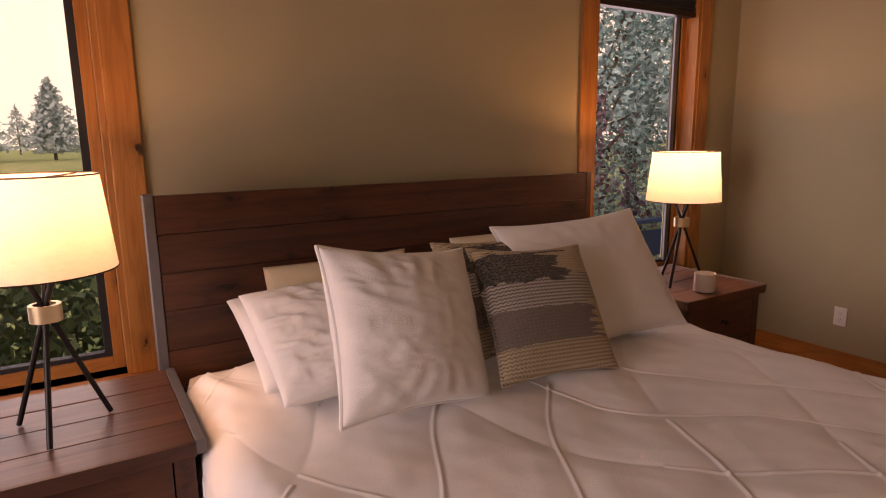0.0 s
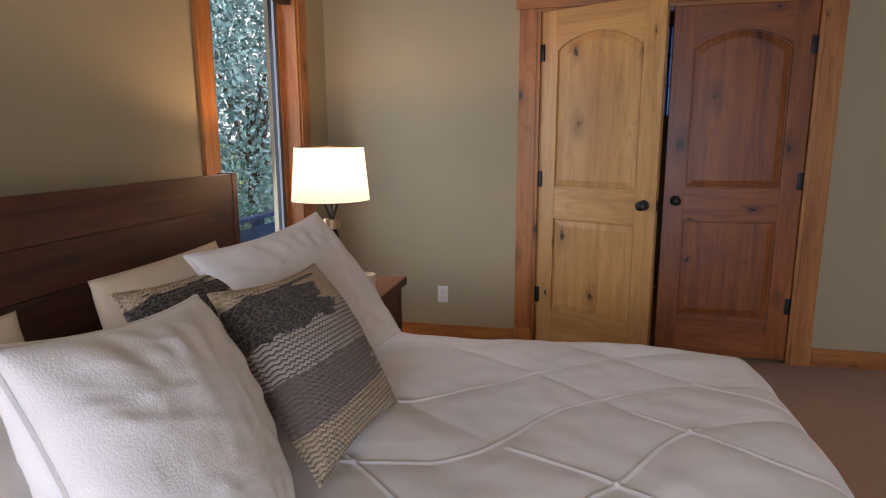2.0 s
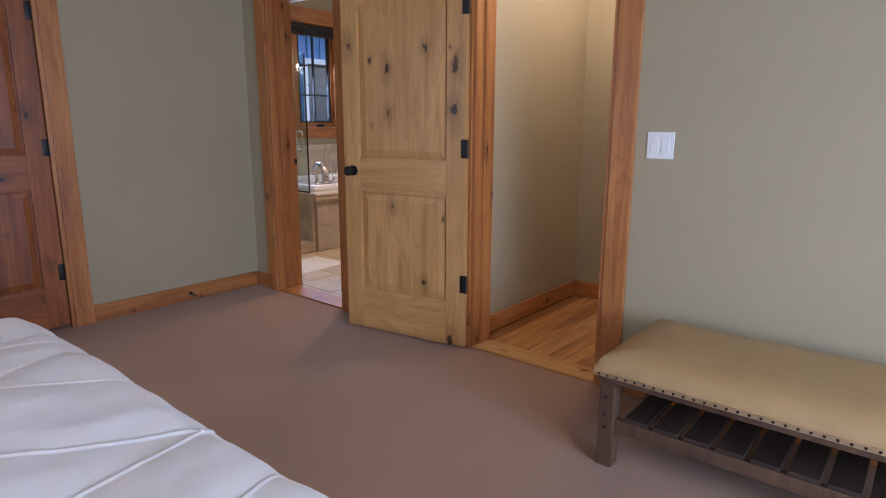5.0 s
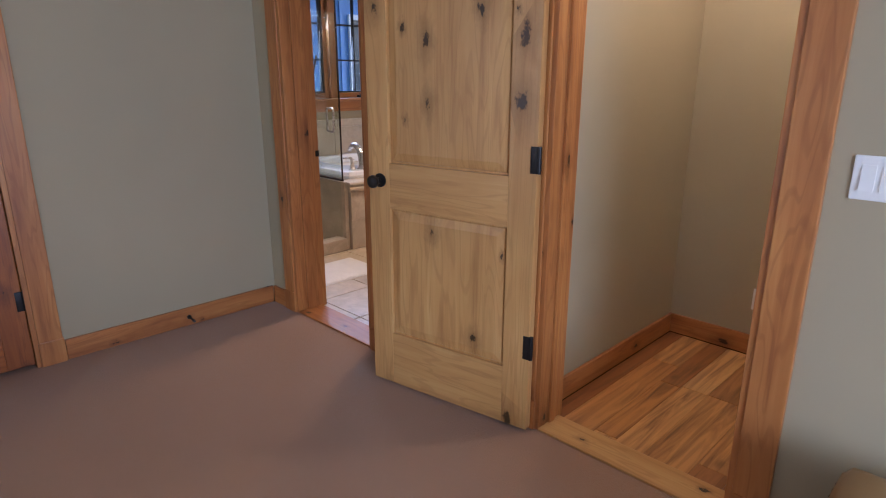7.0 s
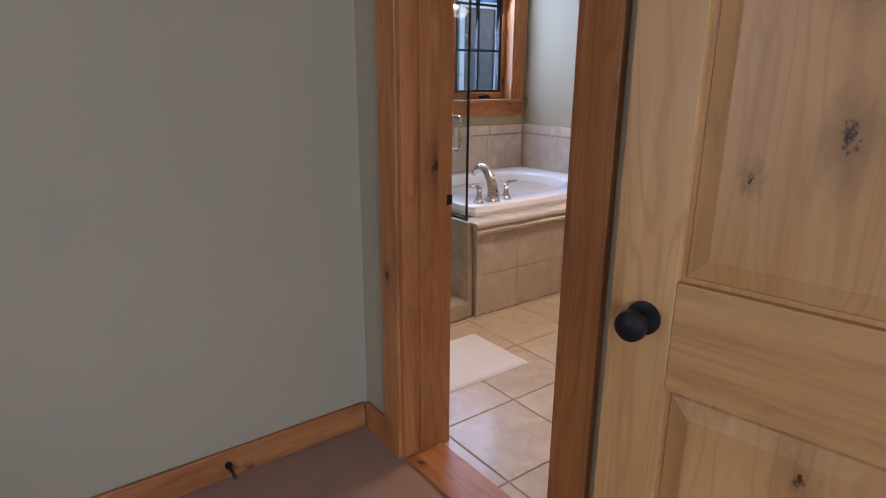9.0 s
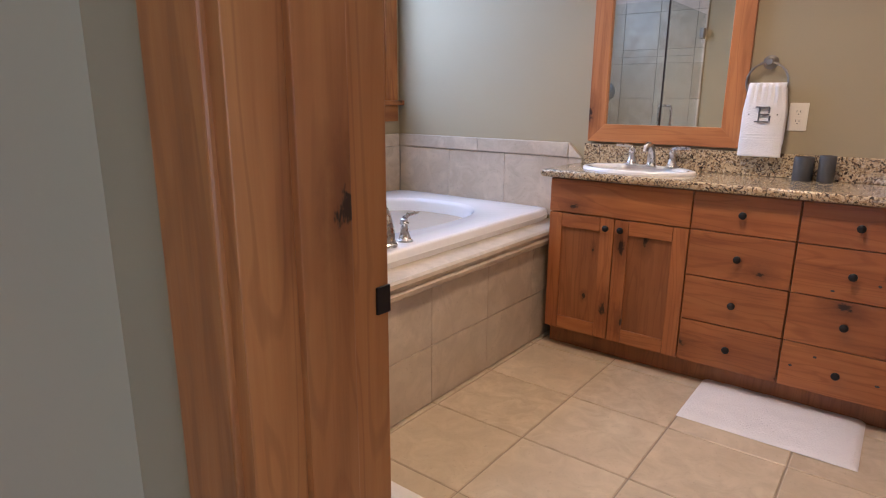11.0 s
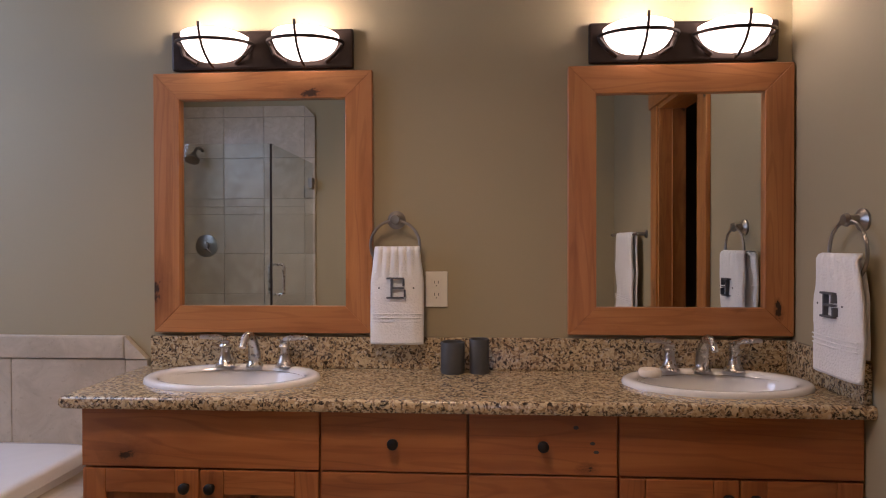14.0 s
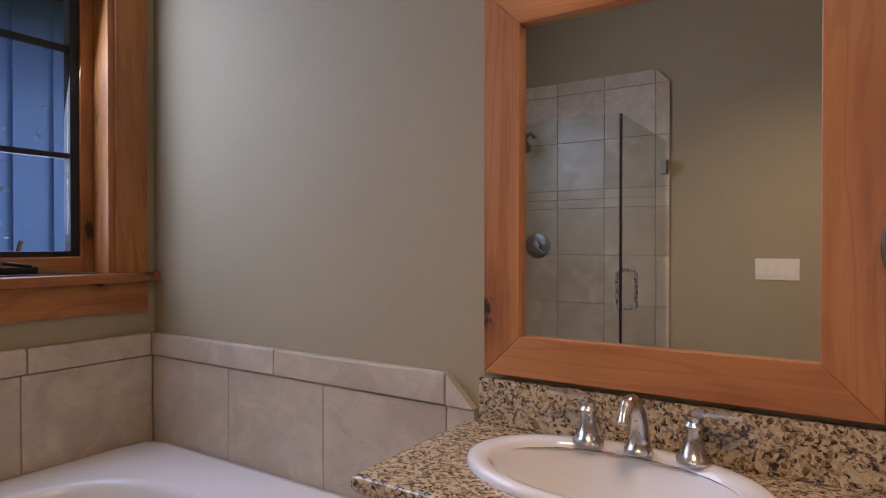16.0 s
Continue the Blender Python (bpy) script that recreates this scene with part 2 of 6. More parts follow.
M = {}
M["wall"] = paint("tan_wall_paint", (0.385, 0.322, 0.198))
M["ceiling"] = paint("ceiling_paint", (0.44, 0.40, 0.31))
M["alder"] = wood("knotty_alder_door", (0.64, 0.390, 0.142), (0.55, 0.300, 0.094), (0.34, 0.158, 0.044), 2, 0.4, 0.56, 0.45, 1.0, 4.4)
M["alder_x"] = wood("knotty_alder_rail", (0.64, 0.390, 0.142), (0.55, 0.300, 0.094), (0.34, 0.158, 0.044), 0, 0.4, 0.45, 0.4, 1.0, 4.0)
M["trim_z"] = wood("stained_trim_upright", (0.56, 0.255, 0.068), (0.44, 0.168, 0.040), (0.21, 0.064, 0.016), 2, 0.42, 0.55, 0.4)
M["trim_x"] = wood("stained_trim_along_x", (0.56, 0.255, 0.068), (0.44, 0.168, 0.040), (0.21, 0.064, 0.016), 0, 0.42, 0.55, 0.4)
M["trim_y"] = wood("stained_trim_along_y", (0.56, 0.255, 0.068), (0.44, 0.168, 0.040), (0.21, 0.064, 0.016), 1, 0.42, 0.55, 0.4)
# Darker, redder copy of the pale door alder.
M["door_red"] = wood("deep_red_alder_door", (0.43, 0.138, 0.022), (0.29, 0.080, 0.013), (0.11, 0.029, 0.007), 2, 0.42, 0.56, 0.45, 1.0, 4.4)
M["door_red_x"] = wood("deep_red_alder_rail", (0.43, 0.138, 0.022), (0.29, 0.080, 0.013), (0.11, 0.029, 0.007), 0, 0.42, 0.5, 0.35, 1.0, 5.0)
M["cab_z"] = wood("vanity_alder_upright", (0.50, 0.195, 0.055), (0.38, 0.13, 0.035), (0.16, 0.045, 0.014), 2, 0.36, 0.45, 0.4)
M["cab_x"] = wood("vanity_alder_level", (0.50, 0.195, 0.055), (0.38, 0.13, 0.035), (0.16, 0.045, 0.014), 0, 0.36, 0.5, 0.45, 1.0, 5.0)
# Vanity alder with its colour darkened for set-back panels and toe kicks.
M["cab_in"] = wood("recess_dark_alder", (0.37, 0.14, 0.045), (0.28, 0.10, 0.03), (0.15, 0.048, 0.016), 2, 0.36, 0.45, 0.4)
M["dark_x"] = wood("dark_stained_plank", (0.150, 0.052, 0.024), (0.085, 0.028, 0.013), (0.022, 0.008, 0.005), 0, 0.5, 0.5, 0.6)
M["dark_y"] = wood("dark_stained_side", (0.150, 0.052, 0.024), (0.085, 0.028, 0.013), (0.022, 0.008, 0.005), 1, 0.5, 0.4, 0.6)
M["dark_top"] = wood("dark_nightstand_top", (0.16, 0.065, 0.036), (0.10, 0.04, 0.022), (0.035, 0.014, 0.009), 0, 0.38, 0.5, 0.6)
M["bench_wood"] = wood("dark_bench_wood", (0.15, 0.085, 0.045), (0.10, 0.055, 0.030), (0.05, 0.026, 0.016), 2, 0.5, 0.4, 0.5)
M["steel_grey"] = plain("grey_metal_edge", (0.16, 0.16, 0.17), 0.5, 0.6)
M["black"] = plain("black_iron", (0.018, 0.016, 0.015), 0.42, 0.5, 0.3, 60)
M["black_soft"] = plain("matte_black", (0.012, 0.012, 0.013), 0.7)
M["bronze"] = plain("dark_bronze", (0.045, 0.030, 0.024), 0.42, 0.7, 0.25, 40)
M["nickel"] = plain("brushed_nickel", (0.56, 0.53, 0.49), 0.28, 1.0, 0.05, 80)
M["nickel_dark"] = plain("aged_pewter", (0.33, 0.305, 0.28), 0.34, 1.0, 0.1, 80)
M["brass"] = plain("pale_brass", (0.62, 0.50, 0.32), 0.38, 0.85)
M["white_plastic"] = plain("white_plate", (0.78, 0.77, 0.72), 0.4, 0, 0.02)
M["almond_plastic"] = plain("almond_plate", (0.80, 0.75, 0.64), 0.4, 0, 0.02)
M["slot"] = plain("dark_slot", (0.05, 0.05, 0.05), 0.6)
M["porcelain"] = plain("white_porcelain", (0.83, 0.82, 0.80), 0.10, 0, 0.01, 5, Coat_Weight=0.5)
M["acrylic"] = plain("white_acrylic_tub", (0.80, 0.80, 0.80), 0.16, 0, 0.01, 5, Coat_Weight=0.4)
M["duvet"] = fabric("white_cotton_duvet", (0.86, 0.83, 0.80), 300, 0.2)
M["linen"] = fabric("white_linen_sham", (0.85, 0.82, 0.78), 260, 0.35)
M["cream"] = fabric("cream_cotton", (0.72, 0.60, 0.42), 300, 0.15)
M["towel"] = fabric("white_terry", (0.88, 0.87, 0.86), 160, 0.9)
M["mat"] = fabric("white_bath_mat", (0.80, 0.76, 0.72), 130, 0.9)
M["leather"] = plain("tan_leather", (0.40, 0.255, 0.105), 0.42, 0, 0.16, 12, 0.15)
M["candle_glass"] = plain("white_candle_glass", (0.80, 0.78, 0.74), 0.15, 0, 0.02)
M["ceramic_grey"] = plain("charcoal_ceramic", (0.075, 0.075, 0.075), 0.45, 0, 0.3, 25, 0.2)
M["thread"] = plain("grey_embroidery", (0.11, 0.11, 0.12), 0.9)
M["wax"] = plain("cream_soap", (0.78, 0.70, 0.58), 0.5, 0, 0.02)
M["grout"] = plain("tan_grout", (0.36, 0.29, 0.21), 0.9, 0, 0.15, 40)
M["grout_pale"] = plain("pale_grout", (0.46, 0.40, 0.32), 0.9, 0, 0.1, 40)


def carpet_mat():
    n = Nodes("brown_carpet", 0.96, Sheen_Weight=0.3)
    v = n.coords(spread=False)
    fine, mid, big = n.noise(v, 330, 3, 0.7), n.noise(v, 42, 4), n.noise(v, 2.0, 3)
    c = n.ramp(fine, [(0.25, (0.20, 0.10, 0.050)), (0.55, (0.38, 0.205, 0.105)), (0.8, (0.52, 0.30, 0.16))])
    c = n.mix(n.math("MULTIPLY", mid, 0.30), c, (0.29, 0.155, 0.085))
    c = n.mix(n.math("MULTIPLY", n.ramp(big, [(0.4, (0, 0, 0)), (0.65, (1, 1, 1))]), 0.16), c, (0.42, 0.25, 0.145))
    return n.base(c).bump(n.math("ADD", fine, n.math("MULTIPLY", mid, 0.6)), 0.8, 0.006).mat


def plank_mat():
    n = Nodes("hickory_floor", 0.3, Coat_Weight=0.25, Coat_Roughness=0.2)
    v = n.coords(9, 0.7, 9)
    vk = n.coords(1, 0.5, 1)
    grain = n.noise(v, 2.4, 6, 0.6, 0.9)
    o = n.t.nodes.new("ShaderNodeObjectInfo")
    tone = n.ramp(o.outputs["Random"], [(0.0, (0.68, 0.36, 0.12)), (0.35, (0.52, 0.23, 0.06)), (0.6, (0.28, 0.10, 0.03)), (0.8, (0.60, 0.29, 0.085)), (1.0, (0.74, 0.44, 0.17))])
    c = n.mix(n.ramp(grain, [(0.3, (1, 1, 1)), (0.6, (0, 0, 0))]), tone, (0.15, 0.055, 0.018))
    vor = n.voronoi(vk, 3.2)
    core = n.ramp(vor.outputs["Distance"], [(0.03, (1, 1, 1)), (0.09, (0, 0, 0))])
    c = n.mix(n.math("MULTIPLY", core, 0.9), c, (0.03, 0.013, 0.007))
    return n.base(c).rough(grain, 0.24, 0.4).bump(grain, 0.08, 0.003).mat


def stone_mat(name, a, b, c3, rough=0.35, scale=1.6):
    """Honed travertine-like tile, each piece a little different."""
    n = Nodes(name, rough, Coat_Weight=0.1)
    v = n.coords(1, 1, 1)
    big, mid, fine = n.noise(v, scale, 5, 0.6, 1.2), n.noise(v, 9, 5, 0.65, 0.8), n.noise(v, 70, 3)
    o = n.t.nodes.new("ShaderNodeObjectInfo")
    col = n.ramp(big, [(0.3, a), (0.55, b), (0.75, c3)])
    col = n.mix(n.ramp(mid, [(0.35, (0, 0, 0)), (0.62, (0.75, 0.75, 0.75))]), col, tuple(x * 0.86 for x in a))
    col = n.mix(n.math("MULTIPLY", o.outputs["Random"], 0.30), col, c3)
    pits = n.ramp(fine, [(0.30, (1, 1, 1)), (0.36, (0, 0, 0))])
    col = n.mix(n.math("MULTIPLY", pits, 0.25), col, tuple(x * 0.6 for x in a))
    return n.base(col).rough(mid, rough - 0.08, rough + 0.12).bump(n.math("ADD", mid, fine), 0.06, 0.003).mat


def granite_mat():
    n = Nodes("speckled_granite", 0.14, Coat_Weight=0.3, Coat_Roughness=0.06)
    v = n.coords(1, 1.25, 1, False)
    warp = n.noise(v, 26, 4, 0.7)
    w = n.t.nodes.new("ShaderNodeMix")
    w.data_type = "VECTOR"
    w.inputs[0].default_value = 0.03
    n.link(v, w.inputs[4])
    nn = n.t.nodes.new("ShaderNodeTexNoise")
    nn.inputs["Scale"].default_value = 24
    n.link(v, nn.inputs["Vector"])
    n.link(nn.outputs["Color"], w.inputs[5])
    vec = w.outputs[1]
    cells = n.voronoi(vec, 150)
    cells2 = n.voronoi(vec, 84)
    g1 = n.ramp(cells.outputs["Color"], [(0.0, (0.50, 0.37, 0.20)), (0.30, (0.62, 0.50, 0.31)), (0.62, (0.42, 0.29, 0.15)), (0.80, (0.14, 0.085, 0.05)), (1.0, (0.72, 0.62, 0.44))])
    d = n.ramp(cells2.outputs["Color"], [(0.40, (0, 0, 0)), (0.44, (1, 1, 1))])
    dark = n.math("MULTIPLY", n.ramp(n.noise(vec, 115, 4, 0.7), [(0.50, (0, 0, 0)), (0.57, (1, 1, 1))]), d)
    c = n.mix(dark, g1, (0.035, 0.026, 0.02))
    pale = n.ramp(n.noise(vec, 90, 3, 0.6), [(0.60, (0, 0, 0)), (0.68, (1, 1, 1))])
    c = n.mix(n.math("MULTIPLY", pale, 0.7), c, (0.70, 0.62, 0.48))
    return n.base(c).rough(warp, 0.10, 0.22).mat


def pane_mat(name, tint=(0.97, 0.99, 1.0)):
    """Thin window glass: clear, with a reflection that grows at a slant."""
    m = bpy.data.materials.new(name)
    m.use_nodes = True
    t = m.node_tree
    t.nodes.remove(t.nodes["Principled BSDF"])
    tr, gl, mx = t.nodes.new("ShaderNodeBsdfTransparent"), t.nodes.new("ShaderNodeBsdfGlossy"), t.nodes.new("ShaderNodeMixShader")
    lw, pw, sc = t.nodes.new("ShaderNodeLayerWeight"), t.nodes.new("ShaderNodeMath"), t.nodes.new("ShaderNodeMath")
    pw.operation, sc.operation = "POWER", "MULTIPLY_ADD"
    lw.inputs["Blend"].default_value, pw.inputs[1].default_value = 0.5, 5.0
    sc.inputs[1].default_value, sc.inputs[2].default_value = 0.80, 0.03
    t.links.new(lw.outputs["Facing"], pw.inputs[0])
    t.links.new(pw.outputs[0], sc.inputs[0])
    tr.inputs["Color"].default_value = (*tint, 1)
    gl.inputs["Roughness"].default_value = 0.01
    t.links.new(sc.outputs[0], mx.inputs[0])
    t.links.new(tr.outputs[0], mx.inputs[1])
    t.links.new(gl.outputs[0], mx.inputs[2])
    t.links.new(mx.outputs[0], t.nodes["Material Output"].inputs["Surface"])
    return m


def shade_mat():
    """Linen lampshade: cloth that lets its lamp's light through."""
    m = bpy.data.materials.new("linen_lampshade")
    m.use_nodes = True
    t = m.node_tree
    t.nodes.remove(t.nodes["Principled BSDF"])
    df, tl, mx = t.nodes.new("ShaderNodeBsdfDiffuse"), t.nodes.new("ShaderNodeBsdfTranslucent"), t.nodes.new("ShaderNodeMixShader")
    tc, nz, rp = t.nodes.new("ShaderNodeTexCoord"), t.nodes.new("ShaderNodeTexNoise"), t.nodes.new("ShaderNodeValToRGB")
    mp = t.nodes.new("ShaderNodeMapping")
    mp.inputs["Scale"].default_value = (14, 14, 60)
    nz.inputs["Scale"].default_value, nz.inputs["Detail"].default_value = 3, 5
    rp.color_ramp.elements[0].color, rp.color_ramp.elements[1].color = (0.74, 0.71, 0.64, 1), (0.88, 0.86, 0.81, 1)
    t.links.new(tc.outputs["Object"], mp.inputs[0])
    t.links.new(mp.outputs[0], nz.inputs["Vector"])
    t.links.new(nz.outputs["Fac"], rp.inputs[0])
    t.links.new(rp.outputs[0], df.inputs[0])
    t.links.new(rp.outputs[0], tl.inputs[0])
    mx.inputs[0].default_value = 0.38
    t.links.new(df.outputs[0], mx.inputs[1])
    t.links.new(tl.outputs[0], mx.inputs[2])
    t.links.new(mx.outputs[0], t.nodes["Material Output"].inputs["Surface"])
    return m


def glow_mat(name, col, strength):
    m = bpy.data.materials.new(name)
    m.use_nodes = True
    b = m.node_tree.nodes["Principled BSDF"]
    b.inputs["Base Color"].default_value = (0.9, 0.85, 0.75, 1)
    b.inputs["Emission Color"].default_value = (*col, 1)
    b.inputs["Emission Strength"].default_value = strength
    return m


def leaf_mat(name, a, b):
    n = Nodes(name, 0.6, Subsurface_Weight=0.0)
    g = n.t.nodes.new("ShaderNodeNewGeometry")
    return n.base(n.ramp(g.outputs["Random Per Island"], [(0.0, a), (1.0, b)])).mat


M["carpet"] = carpet_mat()
M["plank"] = plank_mat()
M["floor_tile"] = stone_mat("tan_floor_tile", (0.50, 0.39, 0.25), (0.61, 0.49, 0.33), (0.68, 0.57, 0.40), 0.32)
M["wall_tile"] = stone_mat("beige_wall_tile", (0.47, 0.385, 0.28), (0.60, 0.505, 0.385), (0.69, 0.61, 0.49), 0.3)
M["granite"] = granite_mat()
M["glass"] = pane_mat("window_glass")
M["shower_glass"] = pane_mat("shower_glass", (0.94, 0.97, 0.96))
M["shade"] = shade_mat()
M["bowl_glow"] = glow_mat("frosted_bowl_glass", (1.0, 0.84, 0.64), 6.0)
M["mirror"] = plain("mirror_silver", (0.86, 0.88, 0.86), 0.0, 1.0, 0.0)
M["mirror"].node_tree.nodes["Principled BSDF"].inputs["Roughness"].default_value = 0.0
for _l in [l for l in M["mirror"].node_tree.links if l.to_socket.name == "Roughness"]:
    M["mirror"].node_tree.links.remove(_l)
M["lawn"] = plain("mown_lawn", (0.22, 0.32, 0.11), 0.95, 0, 0.35, 0.6)
M["leaf"] = leaf_mat("green_leaves", (0.08, 0.18, 0.08), (0.22, 0.38, 0.18))
# Leaf green pushed to cyan: the cool skylight is put into the colour.
M["leaf_blue"] = leaf_mat("sky_tinted_leaves", (0.09, 0.25, 0.26), (0.30, 0.53, 0.56))
M["leaf_plum"] = leaf_mat("plum_leaves", (0.09, 0.06, 0.09), (0.26, 0.18, 0.25))
# Pale blue-grey: distance haze is mixed into the needle colour.
M["needle"] = leaf_mat("hazed_pine_needles", (0.26, 0.38, 0.40), (0.38, 0.50, 0.52))
M["bark"] = plain("bark", (0.10, 0.075, 0.055), 0.95, 0, 0.4, 20, 0.5)
# The blue is dusk light put into the siding colour.
M["siding"] = plain("dusk_tinted_siding", (0.06, 0.17, 0.42), 0.7, 0, 0.12, 6)
M["roof"] = plain("red_brown_roof", (0.22, 0.10, 0.08), 0.8, 0, 0.2, 20)
# White trim, dimmed and blued in its colour for the dusk.
M["vinyl"] = plain("dusk_tinted_trim", (0.40, 0.48, 0.58), 0.5, 0, 0.03)
M["dark_glass"] = plain("dark_window_glass", (0.05, 0.07, 0.09), 0.08)


def rug_pillow_mat():
    """Woven cushion cloth: cream above, a jagged black tufted patch, knitted bands, taupe and a braided hem."""
    n = Nodes("woven_cushion_cloth", 0.95, Sheen_Weight=0.2)
    c = n.t.nodes.new("ShaderNodeTexCoord")
    sp = n.t.nodes.new("ShaderNodeSeparateXYZ")
    n.link(c.outputs["Object"], sp.inputs[0])
    x, z = sp.outputs[0], sp.outputs[2]
    v = n.coords(1, 1, 1, False)
    jag = n.math("MULTIPLY", n.math("SUBTRACT", n.noise(n.coords(3, 3, 42, False), 1.6, 2), 0.5), 0.34)
    step = n.math("MULTIPLY", n.math("SUBTRACT", n.noise(n.coords(16, 4, 4, False), 1.6, 2), 0.5), 0.07)
    cream, black, knit, taupe = (0.60, 0.47, 0.30), (0.022, 0.020, 0.020), (0.60, 0.53, 0.46), (0.20, 0.155, 0.125)
    stitch = n.math("SINE", n.math("ADD", n.math("MULTIPLY", x, 430.0), n.math("MULTIPLY", n.noise(v, 30, 2), 3.0)))
    rope = n.math("ADD", 0.5, n.math("MULTIPLY", 0.5, n.math("SINE", n.math("ADD", n.math("MULTIPLY", z, 540.0), n.math("MULTIPLY", stitch, 1.0)))))
    tuft = n.voronoi(n.coords(1, 1, 1.6, False), 115).outputs["Distance"]
    knitcol = n.mix(n.ramp(rope, [(0.12, (1, 1, 1)), (0.34, (0, 0, 0))]), knit, (0.13, 0.10, 0.09))
    col = n.mix(n.math("GREATER_THAN", n.math("ADD", z, step), 0.100), knitcol, cream)
    inx = n.math("LESS_THAN", n.math("ADD", x, jag), 0.065)
    inz = n.math("MULTIPLY", n.math("GREATER_THAN", n.math("ADD", z, step), 0.080), n.math("LESS_THAN", n.math("ADD", z, n.math("MULTIPLY", jag, 0.25)), 0.188))
    col = n.mix(n.math("MULTIPLY", inx, inz), col, n.mix(n.ramp(tuft, [(0.35, (0, 0, 0)), (0.75, (1, 1, 1))]), black, (0.16, 0.125, 0.09)))
    low = n.math("LESS_THAN", n.math("ADD", z, n.math("MULTIPLY", step, 0.5)), -0.012)
    col = n.mix(low, col, n.mix(n.noise(v, 90, 3), taupe, (0.24, 0.185, 0.15)))
    corner = n.math("MULTIPLY", n.math("GREATER_THAN", n.math("ADD", x, jag), 0.15), n.math("LESS_THAN", z, 0.005))
    col = n.mix(corner, col, cream)
    hem = n.math("LESS_THAN", n.math("ADD", z, n.math("MULTIPLY", step, 0.3)), -0.125)
    col = n.mix(hem, col, n.mix(n.ramp(rope, [(0.1, (1, 1, 1)), (0.35, (0, 0, 0))]), cream, (0.26, 0.18, 0.10)))
    n.base(col)
    return n.bump(n.math("ADD", rope, n.noise(v, 180, 2)), 0.9, 0.007).mat


M["woven"] = rug_pillow_mat()

# ---- the large structure ----
CEIL = 2.75
NY, EX = 4.333, 5.27          # faces of the headboard wall and the closet wall
RX, RY, RW = 7.185, -2.805, 3.790  # bathroom in its own frame: window wall, vanity wall, end wall
BATH = Vector((-0.05, 0.15, 0))    # where that frame lies
BX, BY, BW = RX + BATH.x, RY + BATH.y, RW + BATH.x


def wall(name, axis, lo, hi, a0, a1, holes, label, mat="wall", top=CEIL):
    """A wall of thickness lo..hi across axis, from a0 to a1 along it, with holes (b0, b1, z0, z1) cut through."""
    bm = B()
    cuts = sorted(holes)
    def put(b0, b1, z0, z1):
        if b1 - b0 > 1e-4 and z1 - z0 > 1e-4:
            if axis == 1:
                bx(bm, b0, b1, lo, hi, z0, z1)
            else:
                bx(bm, lo, hi, b0, b1, z0, z1)
    at = a0
    for b0, b1, z0, z1 in cuts:
        put(at, b0, 0, top)
        put(b0, b1, 0, z0)
        put(b0, b1, z1, top)
        at = b1
    put(at, a1, 0, top)
    return solo(name, bm, M[mat], label, "wall", kind="structure")


WIN_L, WIN_R = (0.40, 1.488, 0.53, 2.32), (3.94, 4.84, 0.53, 2.32)
CLOSET, BATH_DOOR, HALL_DOOR = (1.345, 2.925, 0, 2.15), (4.235, 4.985, 0, 2.14), (2.345, 3.135, 0, 2.15)
WIN_B, WIN_C = (-2.508, -1.26, 1.215, 2.43), (1.45, 2.35, 1.50, 2.43)
WC = (-1.855, -1.26, 0, 2.06)
wall("wall_north", 1, NY, NY + 0.20, -1.35, BX + 0.17, [WIN_L, WIN_R], "tan painted bedroom wall behind the bed")
wall("wall_west", 0, -1.35, -1.15, -0.16, NY, [(1.0, 3.2, 0.6, 2.3)], "tan painted bedroom end wall with a window opening")
wall("wall_east", 0, EX, EX + 0.13, 0, NY, [CLOSET], "tan painted wall with closet double doors")
wall("wall_south", 1, -0.16, 0, -1.15, BX, [HALL_DOOR, BATH_DOOR], "tan painted wall with bathroom and hall doorways")
wall("wall_window_side", 0, BX, BX + 0.17, BY - 0.2, NY, [WIN_B, WIN_C], "tan painted outer wall with bathroom window")
wall("wall_vanity", 1, BY - 0.2, BY, 1.2, BX, [], "tan painted bathroom wall behind the vanity")
wall("wall_bath_end", 0, BW - 0.13, BW, BY, -0.16, [WC], "tan painted bathroom end wall with a doorway")
wall("wall_hall_side", 0, 3.20, 3.33, -1.39, -0.16, [], "tan painted hall wall")
wall("wall_hall_back", 1, -1.52, -1.39, 1.2, 3.33, [], "tan painted hall wall with an outlet")
wall("wall_small_room_end", 0, 2.2, 2.33, BY, -1.52, [], "tan painted small room wall")
wall("wall_hall_end", 0, 1.2, 1.33, -1.39, -0.16, [], "tan painted hall end wall")

solo("floor", bx(B(), -1.15, EX, -0.055, NY, -0.06, 0.0), M["carpet"], "brown cut-pile bedroom carpet", "carpet", kind="structure")
solo("floor_closet", bx(B(), EX, BX, 0, NY, -0.06, -0.004), M["carpet"], "brown closet carpet", "carpet", kind="structure")
solo("ceiling", bx(B(), -1.35, BX, -0.16, NY, CEIL, CEIL + 0.1), M["ceiling"], "plain painted ceiling", "ceiling", kind="structure")
solo("ceiling_bath", bx(B(), 1.2, BX, BY, -0.16, CEIL, CEIL + 0.1), M["ceiling"], "plain painted bathroom ceiling", "ceiling", kind="structure")
floor_bath = solo("floor_bath", bx(B(), 1.2, BX, BY, -1.52, -0.06, -0.004), M["grout"], "tan stone tile bathroom floor with thin grout", "tile floor", kind="structure")
solo("floor_bath_edge", bx(B(), 3.33, BX, -1.52, -0.16, -0.06, -0.004), M["grout"], "tan stone tile bathroom floor", "tile floor", kind="structure")
floor_hall = solo("floor_hall", bx(B(), 1.2, 3.20, -1.39, -0.16, -0.06, -0.016), M["black_soft"], "knotty hickory plank hall floor", "wood floor", kind="structure")


